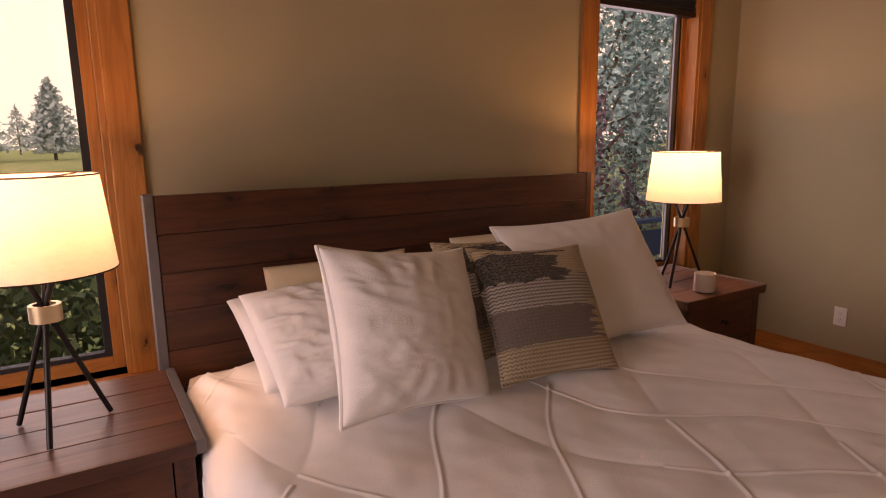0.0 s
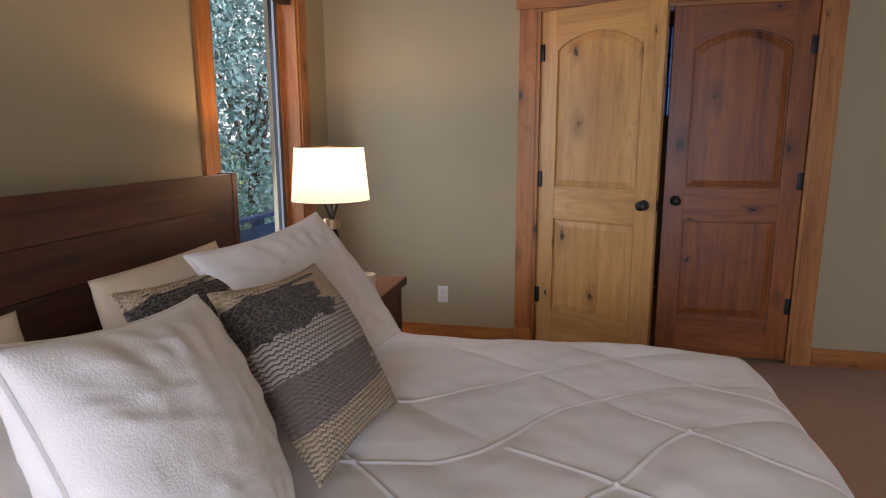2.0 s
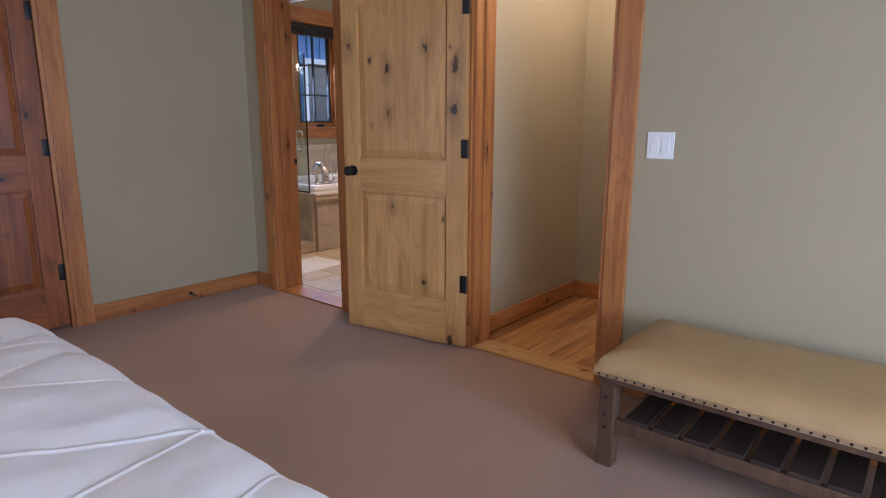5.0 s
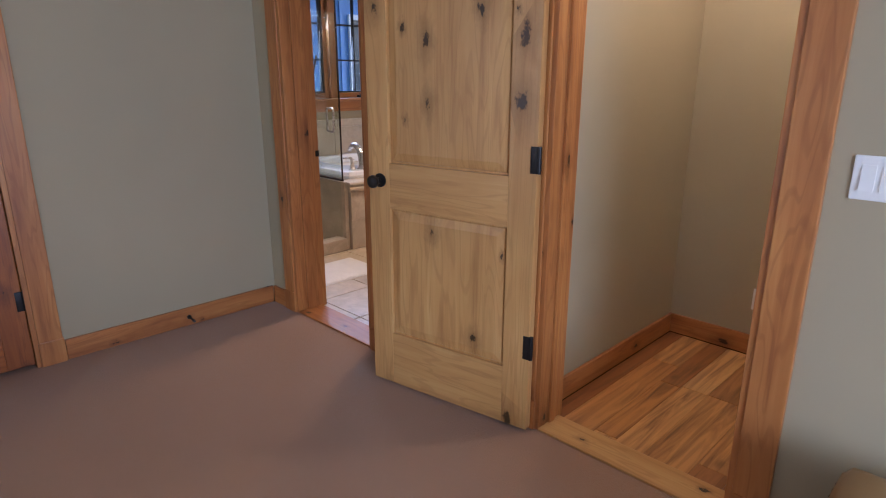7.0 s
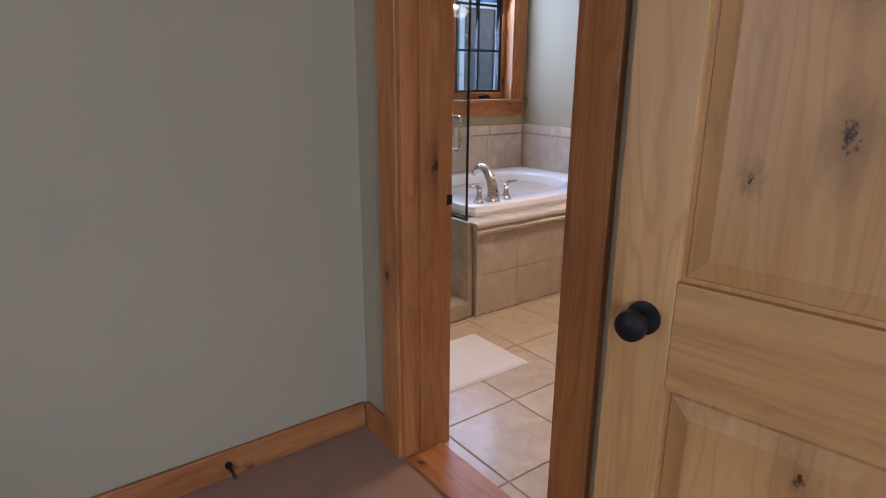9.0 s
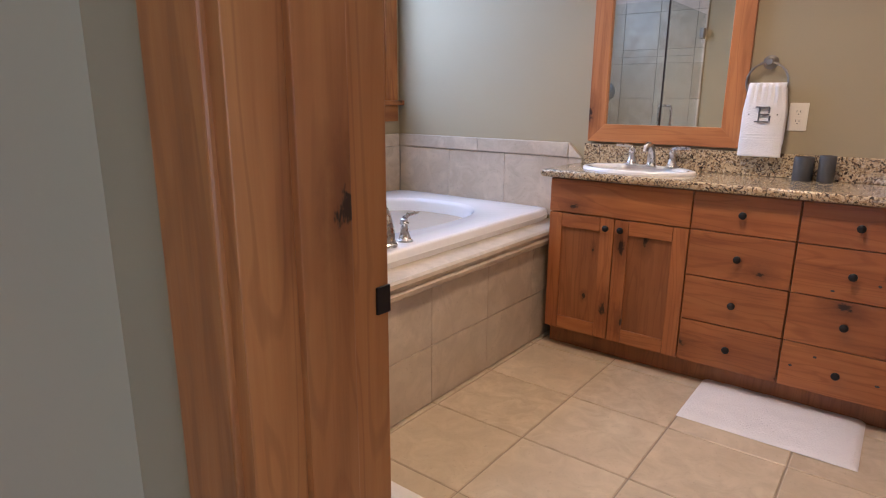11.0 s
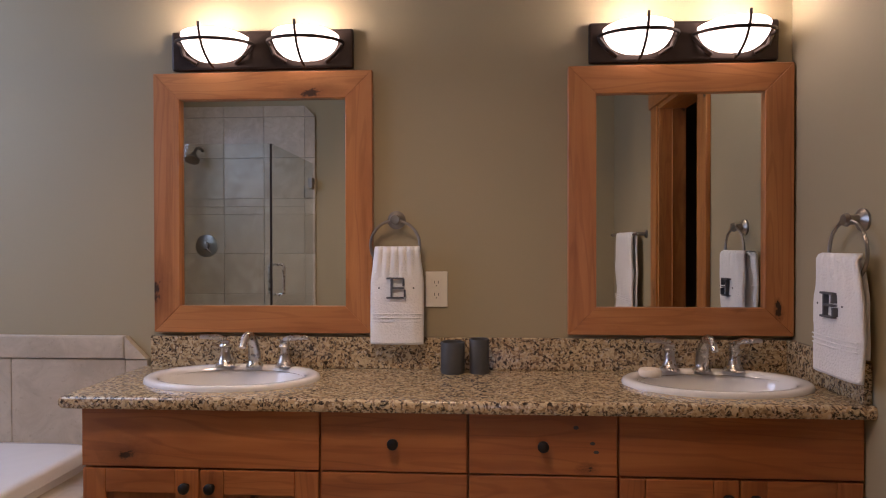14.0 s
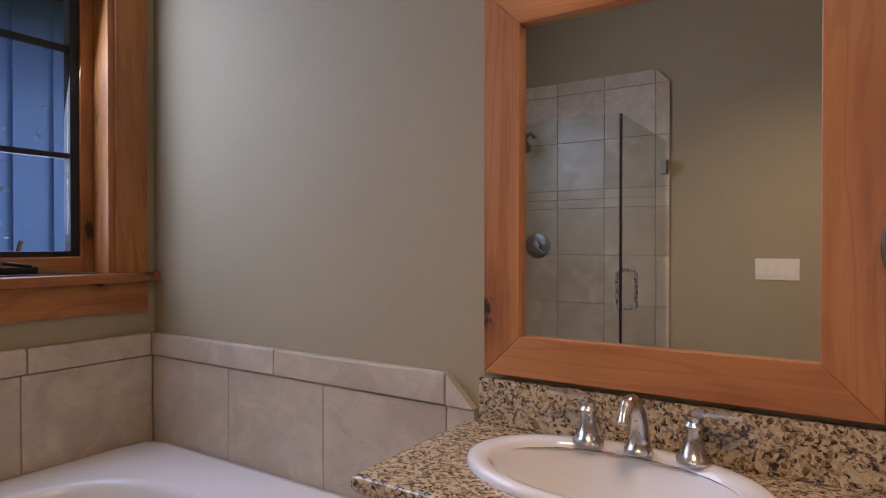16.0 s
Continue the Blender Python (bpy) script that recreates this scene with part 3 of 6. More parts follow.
def baseboard(name, axis, face, out, b0, b1):
    """A knotty board along the foot of a wall; out: the way it stands proud."""
    bm = B()
    t = 0.017 * out
    if axis == 1:
        bx(bm, b0, b1, min(face, face + t), max(face, face + t), 0.002, 0.112, 0.004)
    else:
        bx(bm, min(face, face + t), max(face, face + t), b0, b1, 0.002, 0.112, 0.004)
    solo(name, bm, M["trim_x" if axis == 1 else "trim_y"], "knotty stained wood baseboard", "baseboard", kind="structure")


for _a in ((0, EX, -1, 0.018, 1.225), (0, EX, -1, 3.045, NY), (1, 0, 1, 5.095, EX - 0.018), (1, 0, 1, -1.15, 2.235), (1, NY, -1, -1.15, EX - 0.018),
           (0, 3.20, -1, -1.373, -0.17), (1, -1.39, 1, 1.33, 3.20), (1, -0.16, -1, 5.09, 5.88), (0, BW, 1, -1.14, -0.18)):
    baseboard("baseboard", *_a)


def casing(name, axis, face, out, hole, depth, label, sill=False, lined=True, t=0.021):
    """Flat stained boards round an opening, with a wider head board and plinths, and the lining of the reveal."""
    b0, b1, z0, z1 = hole
    w = 0.112
    host = thing(name, label, "door trim" if not sill else "window trim", kind="structure")
    lo, hi = sorted((face, face + t * out))
    def put(n, c0, c1, y0, y1, q0, q1, mat, bev=0.004):
        bm = B()
        if axis == 1:
            bx(bm, c0, c1, y0, y1, q0, q1, bev)
        else:
            bx(bm, y0, y1, c0, c1, q0, q1, bev)
        part(n, bm, M[mat], host)
    level = "trim_x" if axis == 1 else "trim_y"
    base = z0 - 0.10 if sill else z0
    put("side_casing", b0 - w, b0 - 0.004, lo, hi, z0, z1 + 0.004, "trim_z")
    put("side_casing", b1 + 0.004, b1 + w, lo, hi, z0, z1 + 0.004, "trim_z")
    put("head_casing", b0 - w - 0.022, b1 + w + 0.022, *sorted((face, face + (t + 0.007) * out)), z1 + 0.004, z1 + 0.148, level)
    d0, d1 = sorted((face + t * 0.6 * out, face - depth * out))
    if lined:
        put("jamb", b0 - 0.006, b0 + 0.018, d0, d1, z0, z1, "trim_z", 0.002)
        put("jamb", b1 - 0.018, b1 + 0.006, d0, d1, z0, z1, "trim_z", 0.002)
        put("head_jamb", b0 + 0.018, b1 - 0.018, d0, d1, z1 - 0.02, z1 + 0.004, level, 0.002)
    if sill:
        put("stool", b0 - w - 0.025, b1 + w + 0.025, *sorted((face + 0.055 * out, face - depth * out)), z0 - 0.03, z0, level)
        put("apron", b0 - w, b1 + w, lo, hi, base - 0.03, z0 - 0.031, level)
    else:
        s0, s1 = sorted((face - (depth - 0.07) * out, face - 0.055 * out))
        if lined:
            put("stop", b0 + 0.018, b0 + 0.030, s0, s1, z0, z1 - 0.02, "trim_z", 0.002)
            put("stop", b1 - 0.030, b1 - 0.018, s0, s1, z0, z1 - 0.02, "trim_z", 0.002)
        for c0, c1 in ((b0 - w - 0.005, b0 - 0.001), (b1 + 0.001, b1 + w + 0.005)):
            put("plinth", c0, c1, *sorted((face, face + (t + 0.005) * out)), z0, z0 + 0.13, "trim_z")
    return host


trim_bath = casing("trim_bath_door", 1, 0, 1, BATH_DOOR, 0.199, "stained knotty wood door casing")
trim_hall = casing("trim_hall_door", 1, 0, 1, HALL_DOOR, 0.16, "stained knotty wood door casing")
trim_closet = casing("trim_closet", 0, EX, -1, CLOSET, 0.13, "stained knotty wood closet casing")
casing("trim_bath_door_inside", 1, -0.16, -1, (4.235, 4.985, 0, 2.14), 0.0, "stained knotty wood door casing", False, False, 0.036)
casing("trim_small_room", 0, BW, 1, WC, 0.13, "stained knotty wood door casing")
casing("trim_window_left", 1, NY, -1, WIN_L, 0.10, "stained wood window casing with stool", True)
casing("trim_window_right", 1, NY, -1, WIN_R, 0.10, "stained wood window casing with stool", True)
casing("trim_window_bath", 0, BX, -1, WIN_B, 0.08, "stained wood window casing with stool", True)
casing("trim_window_closet", 0, BX, -1, WIN_C, 0.08, "stained wood window casing with stool", True)

part("strike_plate", bx(B(), 4.9635, 4.9675, -0.1995, -0.176, 0.966, 1.002, 0.001), M["black"], trim_bath, "black strike plate")
part("strike_plate", bx(B(), 2.3615, 2.3655, -0.045, -0.015, 0.92, 0.99, 0.001), M["brass"], trim_hall, "brass strike plate")
# thresholds
solo("threshold_bath", bx(B(), 4.253, 4.967, -0.16, 0.012, 0.0, 0.012, 0.004), M["trim_x"], "stained wood threshold between carpet and tile", "threshold", kind="structure")
solo("threshold_hall", bx(B(), 2.363, 3.117, -0.135, 0.016, 0.0, 0.012, 0.004), M["alder_x"], "pale wood threshold between carpet and planks", "threshold", kind="structure")


def window(name, axis, face, hole, out, label, bars=((), ()), frame_mat="trim_z", sash=0.075, split=None):
    """A wooden sash with a black inner edge, glass and bars."""
    b0, b1, z0, z1 = hole
    host = thing(name, label, "window", kind="structure")
    y0, y1 = sorted((face + 0.075 * out, face + 0.115 * out))
    def put(n, c0, c1, q0, q1, mat, e0=y0, e1=y1, bev=0.003, parent=host):
        bm = B()
        if axis == 1:
            bx(bm, c0, c1, e0, e1, q0, q1, bev)
        else:
            bx(bm, e0, e1, c0, c1, q0, q1, bev)
        return part(n, bm, M[mat], parent)
    spans = [(b0 + 0.018, b1 - 0.018)]
    if split:
        spans = [(b0 + 0.018, split - 0.035), (split + 0.035, b1 - 0.018)]
        put("mullion", split - 0.035, split + 0.035, z0, z1, "trim_z", *sorted((face + 0.03 * out, face + 0.115 * out)))
    level = "trim_x" if axis == 1 else "trim_y"
    for c0, c1 in spans:
        q0, q1 = z0 + 0.002, z1 - 0.02
        put("sash", c0, c0 + sash * 0.55, q0, q1, "trim_z")
        put("sash", c1 - sash * 0.55, c1, q0, q1, "trim_z")
        put("sash", c0 + sash * 0.55, c1 - sash * 0.55, q0, q0 + sash * 0.7, level)
        put("sash", c0 + sash * 0.55, c1 - sash * 0.55, q1 - sash * 0.7, q1, level)
        i0, i1, p0, p1 = c0 + sash * 0.55, c1 - sash * 0.55, q0 + sash * 0.7, q1 - sash * 0.7
        k0, k1 = sorted((face + 0.085 * out, face + 0.125 * out))
        for a in ((i0, i0 + 0.028, p0, p1), (i1 - 0.028, i1, p0, p1), (i0 + 0.028, i1 - 0.028, p0, p0 + 0.018), (i0 + 0.028, i1 - 0.028, p1 - 0.018, p1)):
            put("gasket", *a, "black_soft", k0, k1, 0.001)
        g0, g1 = sorted((face + 0.100 * out, face + 0.104 * out))
        pane = put("pane", i0 + 0.028, i1 - 0.028, p0 + 0.018, p1 - 0.018, "glass", g0, g1, 0)
        pane.visible_shadow = False
        for f in bars[0]:
            c = i0 + f * (i1 - i0)
            put("bar", c - 0.009, c + 0.009, p0, p1, "black_soft", k0 + 0.006, k1 - 0.006, 0.001)
        for f in bars[1]:
            c = p0 + f * (p1 - p0)
            put("bar", i0, i1, c - 0.009, c + 0.009, "black_soft", k0 + 0.007, k1 - 0.007, 0.001)
    return host


window("window_1", 1, NY, WIN_L, 1, "tall stained wood window with clear glass")
win_r = window("window_2", 1, NY, WIN_R, 1, "tall stained wood window with a half-drawn insect screen track")
win_b = window("window_3", 0, BX, WIN_B, 1, "twin stained wood window with black glazing bars", ((0.5,), (0.30, 0.62)), split=-1.885)
window("window_4", 0, BX, WIN_C, 1, "closet window with black glazing bars", ((0.5,), (0.34, 0.67)))
part("screen_track", bx(B(), 4.700, 4.735, NY + 0.060, NY + 0.075, 0.60, 2.26, 0.002), M["steel_grey"], win_r, "grey screen track")
for _c in (-1.56, -2.26):
    bm = B()
    bx(bm, BX + 0.045, BX + 0.085, _c - 0.05, _c + 0.05, 1.219, 1.242, 0.006)
    rod(bm, (BX + 0.05, _c - 0.03, 1.242), (BX + 0.035, _c + 0.05, 1.255), 0.006, 0.005)
    part("crank", bm, M["black"], win_b, "black window crank", True)


def blind(name, axis, face, hole, z0, label, step=0.022):
    """A pleated blind, drawn up."""
    b0, b1, _, z1 = hole
    host = thing(name, label, "window blind")
    y0, y1 = face + 0.012, face + 0.062
    def put(n, q0, q1, e0, e1, mat):
        bm = B()
        if axis == 1:
            bx(bm, b0 + 0.021, b1 - 0.021, e0, e1, q0, q1, 0.003)
        else:
            bx(bm, e0, e1, b0 + 0.021, b1 - 0.021, q0, q1, 0.003)
        part(n, bm, M[mat], host)
    put("headrail", z1 - 0.06, z1 - 0.024, y0, y1, "bronze")
    z = z1 - 0.062
    i = 0
    while z - step > z0 + 0.02:
        put("pleat", z - step + 0.003, z, y0 + (0.004 if i % 2 else 0), y1 - (0.004 if i % 2 else 0), "black_soft")
        z -= step
        i += 1
    put("bottom_rail", z0, z - 0.002, y0 - 0.002, y1 + 0.002, "bronze")


blind("window_blind", 1, NY, WIN_R, 2.155, "black pleated blind drawn up at the window head")
blind("window_blind", 1, NY, WIN_L, 2.155, "black pleated blind drawn up at the window head")
blind("window_blind", 0, BX, WIN_B, 2.275, "dark brown pleated blind drawn up at the window head")

# ---- doors ----


def knob(parent, x, y0, z, side):
    """A round black knob with its rose, standing out of the face y0 to the given side."""
    bm = B()
    m = Matrix.Translation((x, y0, z)) @ Matrix.Rotation(radians(-90 * side), 4, "X")
    turned(bm, [(0.0, 0), (0.031, 0), (0.031, 0.006), (0.014, 0.010), (0.012, 0.028), (0.022, 0.036), (0.029, 0.048), (0.027, 0.060), (0.015, 0.067), (0, 0.068)], 20, m)
    part("knob", bm, M["black"], parent, "round black door knob", True)


def panel_door(name, w, h, label, tone, m, hinges=True, both=True, front=-1):
    """A two-panel door with an arched top panel. Local x runs from the hinge to the free edge, y across its thickness, z up."""
    d = thing(name, label, "door", m=m, kind="structure")
    t, st = 0.040, 0.118
    v, hz = M[tone], M[tone + "_x"]
    zb, zl0, zl1, zt = 0.258, 0.858, 1.058, h - 0.235
    part("stile", bx(B(), 0, st, 0, t, 0, h, 0.003), v, d)
    part("stile", bx(B(), w - st, w, 0, t, 0, h, 0.003), v, d)
    part("rail", bx(B(), st, w - st, 0.0005, t - 0.0005, 0, zb, 0.002), hz, d)
    part("rail", bx(B(), st, w - st, 0.0005, t - 0.0005, zl0, zl1, 0.002), hz, d)
    arch = [(st, h), (st, zt)]
    for i in range(0, 17):
        u = i / 16
        arch.append((st + u * (w - 2 * st), zt + 0.095 * math.sin(math.pi * u) ** 0.75))
    arch += [(w - st, zt), (w - st, h)]
    clean = [arch[0], arch[1]] + arch[3:-3] + [arch[-2], arch[-1]]
    part("rail", prism(B(), clean, 1, 0.0005, t - 0.0005), hz, d)
    def panel(z0, z1, rise):
        bm = B()
        def outline(inset):
            pts = [(st + inset, z0 + inset), (w - st - inset, z0 + inset)]
            if rise:
                pts += [(w - st - inset - (w - 2 * st - 2 * inset) * i / 14, z1 - inset + (rise) * math.sin(math.pi * i / 14) ** 0.75) for i in range(15)]
            else:
                pts += [(w - st - inset, z1 - inset), (st + inset, z1 - inset)]
            return pts
        for y_edge, y_mid in ((0.015, 0.004), (t - 0.015, t - 0.004)):
            rings = [[bm.verts.new((x, y, z)) for x, z in outline(i)] for i, y in ((-0.004, y_edge), (0.009, y_edge), (0.012, y_edge + (y_mid - y_edge) * 0.35), (0.046, y_mid), (0.050, y_mid))]
            for a, b in zip(rings, rings[1:]):
                for i in range(len(a)):
                    j = (i + 1) % len(a)
                    bm.faces.new((a[i], a[j], b[j], b[i]))
            bm.faces.new(rings[-1])
        bmesh.ops.recalc_face_normals(bm, faces=bm.faces)
        part("panel", bm, v, d)
    panel(zb, zl0, 0)
    panel(zl1, zt, 0.095)
    knob(d, w - 0.068, t, 0.98, 1)
    knob(d, w - 0.068, 0, 0.98, -1)
    if hinges:
        for z in (0.345, 1.105, h - 0.24):
            bm = B()
            yk = -0.006 if front < 0 else t + 0.006
            rod(bm, (-0.004, yk, z - 0.05), (-0.004, yk, z + 0.05), 0.008)
            bx(bm, -0.004, 0.030, yk - 0.003, yk + 0.008 if front < 0 else yk + 0.003, z - 0.05, z + 0.05, 0.001)
            part("hinge", bm, M["black"], d, "black door hinge", True)
    part("latch", bx(B(), w - 0.001, w + 0.002, t / 2 - 0.012, t / 2 + 0.012, 0.95, 1.01, 0.0005), M["black"], d)
    return d


# hall door, swung back almost flat against the wall, in front of the bathroom casing
door_1 = panel_door("door_1", 0.828, 2.125, "knotty pale alder door standing wide open on the carpet side", "alder", pose(3.150, 0.028, 0.014, 0, 0, 9.8), hinges=False)
for _z in (0.372, 1.126, 1.862):
    _bm = B()
    rod(_bm, (-0.006, 0.036, _z - 0.05), (-0.006, 0.036, _z + 0.05), 0.009)
    bx(_bm, -0.004, 0.026, 0.0385, 0.0435, _z - 0.05, _z + 0.05, 0.001)
    part("hinge", _bm, M["black"], door_1, "black door hinge", True)
# closet doors: one ajar in pale alder, one shut in the deep red copy
panel_door("door_2", 0.768, 2.115, "knotty pale alder closet door standing ajar", "alder", pose(EX + 0.005, 2.905, 0.018, 0, 0, -90 - 27), front=-1)
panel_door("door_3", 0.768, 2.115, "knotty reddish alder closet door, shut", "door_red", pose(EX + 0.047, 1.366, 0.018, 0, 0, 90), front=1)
panel_door("door_4", 0.58, 2.08, "dark reddish door of the small room, swung open", "door_red", pose(BW - 0.150, -1.825, 0.012, 0, 0, 172), hinges=False)

# ---- bedroom things ----
bed = thing("bed", "king bed with a dark planked wooden headboard", "bed", m=pose(2.62, 3.0, 0))
bed_inv = Matrix.Translation((-2.62, -3.0, 0))


def bed_part(name, bm, mat, parent=None, label="", smooth=False):
    bm.transform(bed_inv)
    return part(name, bm, mat, parent or bed, label, smooth)


headboard = bed_part("headboard", bx(B(), 1.60, 3.655, 4.118, 4.150, 0.02, 1.225), M["black_soft"], None, "dark stained planked headboard")
_z = 0.10
for _h in (0.145, 0.135, 0.150, 0.140, 0.150, 0.138, 0.142, 0.138):
    _o = random.uniform(-0.002, 0.002)
    bed_part("plank", bx(B(), 1.598, 3.657, 4.085 + _o, 4.119, _z, _z + _h - 0.0015, 0.002), M["dark_x"], headboard)
    _z += _h
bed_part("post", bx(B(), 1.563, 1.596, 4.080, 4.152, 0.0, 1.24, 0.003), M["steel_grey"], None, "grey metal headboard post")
bed_part("post", bx(B(), 3.659, 3.692, 4.080, 4.152, 0.0, 1.24, 0.003), M["dark_y"], None)
for _x0, _x1 in ((1.62, 1.66), (3.58, 3.62)):
    bed_part("side_rail", bx(B(), _x0, _x1, 2.12, 4.09, 0.16, 0.34, 0.006), M["dark_y"])
bed_part("foot_rail", bx(B(), 1.62, 3.62, 2.08, 2.12, 0.12, 0.36, 0.006), M["dark_x"])
for _x in (1.66, 3.55):
    for _y in (2.10, 4.0):
        bed_part("leg", bx(B(), _x - 0.04, _x + 0.04, _y - 0.02, _y + 0.06, 0, 0.17, 0.005), M["dark_y"])
_bm = bx(B(), 1.64, 3.60, 2.10, 4.075, 0.26, 0.575, 0.05)
bed_part("mattress", _bm, M["linen"], None, "white mattress", True)


def duvet():
    bm = B()
    r, hwx, ly = 0.10, 1.01, 1.80
    def drop(s, half):
        """Across the edge: how far out and how far down a point of the cloth lies."""
        a = abs(s)
        flat = half - r
        if a < flat:
            return s, 0.0
        k = a - flat
        if k < r * math.pi / 2:
            t = k / r
            return math.copysign(flat + r * math.sin(t), s), r * (1 - math.cos(t))
        return math.copysign(half + 0.03 * (k - r * math.pi / 2), s), r + (k - r * math.pi / 2)
    def f(u, v):
        s = (u - 0.5) * 2 * (hwx + 0.36)
        t = -0.05 + v * (ly + 0.40)
        dx, zx = drop(s, hwx)
        dy, zy = drop(t, ly) if t > 0 else (t, 0)
        x, y = 2.615 + dx, 3.81 - dy
        d = zx + zy
        p = Vector((s, t, 0))
        wob = noise.noise(p * 1.6) * 0.5
        a = (s * 0.95 + t * 0.62) / 0.40 + 0.55 * wob
        b = (s * 0.95 - t * 0.62) / 0.40 + 0.55 * noise.noise(p * 1.7 + Vector((5, 2, 1)))
        fa, fb = abs(a - round(a)) * 0.40, abs(b - round(b)) * 0.40
        gate_a = 0.1 + 0.9 * (noise.noise(p * 1.1 + Vector((9, 0, 0))) > -0.15)
        gate_b = 0.1 + 0.9 * (noise.noise(p * 1.1 + Vector((0, 7, 3))) > -0.05)
        tuck = 0.0065 * gate_a * math.exp(-(fa / 0.0048) ** 2) + 0.0055 * gate_b * math.exp(-(fb / 0.0048) ** 2)
        puff = 0.009 * math.sqrt(min(1, fa / 0.1) * min(1, fb / 0.1))
        wrinkle = 0.007 * noise.noise(p * 5.0) + 0.003 * noise.noise(p * 13) + 0.020 * noise.noise(p * 1.9 + Vector((3, 3, 3)))
        near_head = max(0, 1 - t / 0.5)
        wrinkle += 0.012 * near_head * math.sin(40 * s + 6 * noise.noise(p * 4)) * max(0, abs(s) - 0.3)
        z = 0.625 + puff + tuck + wrinkle
        hang = min(1, d / 0.2)
        fold = hang * 0.022 * math.sin(9 * (s + t) + 5 * noise.noise(p * 2.2))
        if zx > 0.01:
            x += math.copysign(fold + (puff + tuck) * min(1, zx / r), s)
        if zy > 0.01:
            y -= fold + (puff + tuck) * min(1, zy / r)
        return Vector((x, y, max(0.10, z - d * 1.0)))
    grid(bm, 620, 500, f)
    bmesh.ops.recalc_face_normals(bm, faces=bm.faces)
    ob = solo("duvet", bm, M["duvet"], "white pintucked cotton duvet spread over the bed", "duvet", smooth="all")
    so = ob.modifiers.new("cloth", "SOLIDIFY")
    so.thickness, so.offset = 0.02, -1
    return ob


duvet()


def cushion(name, w, h, t, mat, m, label, wrinkle=0.010, flange=0.0, seed=0, pinch=0.09, category="pillow"):
    """A stuffed pillow: local x across, z up, y through it."""
    bm = B()
    nn = 72 if wrinkle > 0.009 else 34
    off = Vector((seed * 3.7, seed * 1.3, seed * 2.1))
    def pt(u, v, side):
        a, b = 2 * u - 1, 2 * v - 1
        a, b = math.copysign(abs(a) ** 0.8, a), math.copysign(abs(b) ** 0.8, b)
        x = w / 2 * a * (1 - pinch * (1 - b * b) * abs(a) ** 3)
        z = h / 2 * b * (1 - pinch * (1 - a * a) * abs(b) ** 3)
        k = max(0.0, (1 - a ** 2) * (1 - b ** 2))
        y = side * t / 2 * (k ** 0.42)
        p = Vector((x, side * 0.3, z)) + off
        e = min(1.0, 4 * k)
        y += e * wrinkle * (0.4 * noise.noise(p * 9) + 0.3 * noise.noise(p * 22)) + e * 0.008 * noise.noise(p * 3.1)
        ang = math.atan2(z, x)
        rad = max(abs(a), abs(b))
        y += side * wrinkle * 0.9 * math.sin(17 * ang + 4 * noise.noise(p * 3)) * max(0, rad - 0.45) * (1 - rad) * 4
        if wrinkle > 0.009:
            q = Vector((x * 7, 0.4 * side, z * 17 + x * 5)) + off
            ridge = max(0.0, 1 - 2.6 * abs(noise.noise(q))) ** 2 + 0.6 * max(0.0, 1 - 2.6 * abs(noise.noise(q * 2.1))) ** 2
            patch = max(0.0, min(1.0, 0.55 - 1.1 * a + 0.8 * noise.noise(p * 2.4)))
            y += side * e * wrinkle * 0.42 * ridge * (0.10 + patch)
        return Vector((x, y, z))
    for side in (1, -1):
        grid(bm, nn, nn, lambda u, v: pt(u, v, side))
    bmesh.ops.remove_doubles(bm, verts=bm.verts, dist=0.0006)
    bmesh.ops.recalc_face_normals(bm, faces=bm.faces)
    host = solo(name, bm, mat, label, category, smooth="all")
    if flange:
        fb = B()
        ring = []
        for i in range(4 * nn):
            q, s = divmod(i, nn)
            s /= nn
            u, v = ((s, 0), (1, s), (1 - s, 1), (0, 1 - s))[q]
            ring.append(pt(u, v, 1) * 1.0)
        tube(fb, ring, 0.006, 6, True)
        part("piping", fb, mat, host, smooth=True)
    host.matrix_basis = m
    return host


cushion("sleeping_pillow", 0.64, 0.46, 0.17, M["linen"], pose(2.11, 3.74, 0.765, -64, 0, 2), "white cotton bed pillow under another", 0.012, 0, 2, 0.04)
cushion("sleeping_pillow", 0.64, 0.46, 0.18, M["linen"], pose(2.12, 3.60, 0.785, -57, 2, 5), "white wrinkled cotton bed pillow leaning back", 0.015, 0, 1, 0.04)
cushion("sleeping_pillow", 0.60, 0.44, 0.14, M["cream"], pose(2.24, 3.965, 0.745, -10, -1, 0), "cream bed pillow against the headboard", 0.006, 0, 3, 0.03)
cushion("sleeping_pillow", 0.62, 0.46, 0.15, M["cream"], pose(3.06, 3.93, 0.775, -14, -1, 0), "cream bed pillow against the headboard", 0.006, 0, 4, 0.03)
cushion("sleeping_pillow", 0.70, 0.46, 0.16, M["linen"], pose(3.12, 3.72, 0.735, -80, 0, -4), "white cotton bed pillow lying flat", 0.012, 0, 5, 0.04)
cushion("throw_pillow", 0.74, 0.55, 0.20, M["linen"], pose(3.105, 3.48, 0.868, -36, -2, -3), "large white linen pillow with pointed corners", 0.010, 0.004, 6)
cushion("throw_pillow", 0.50, 0.46, 0.15, M["woven"], pose(2.71, 3.53, 0.845, -33, 1, 0), "woven cream and black cushion behind the others", 0.004, 0.004, 7)
cushion("throw_pillow", 0.48, 0.46, 0.16, M["woven"], pose(2.675, 3.27, 0.852, -33, 4, -2), "woven cream, black and taupe cushion with braided hem", 0.004, 0.004, 8)
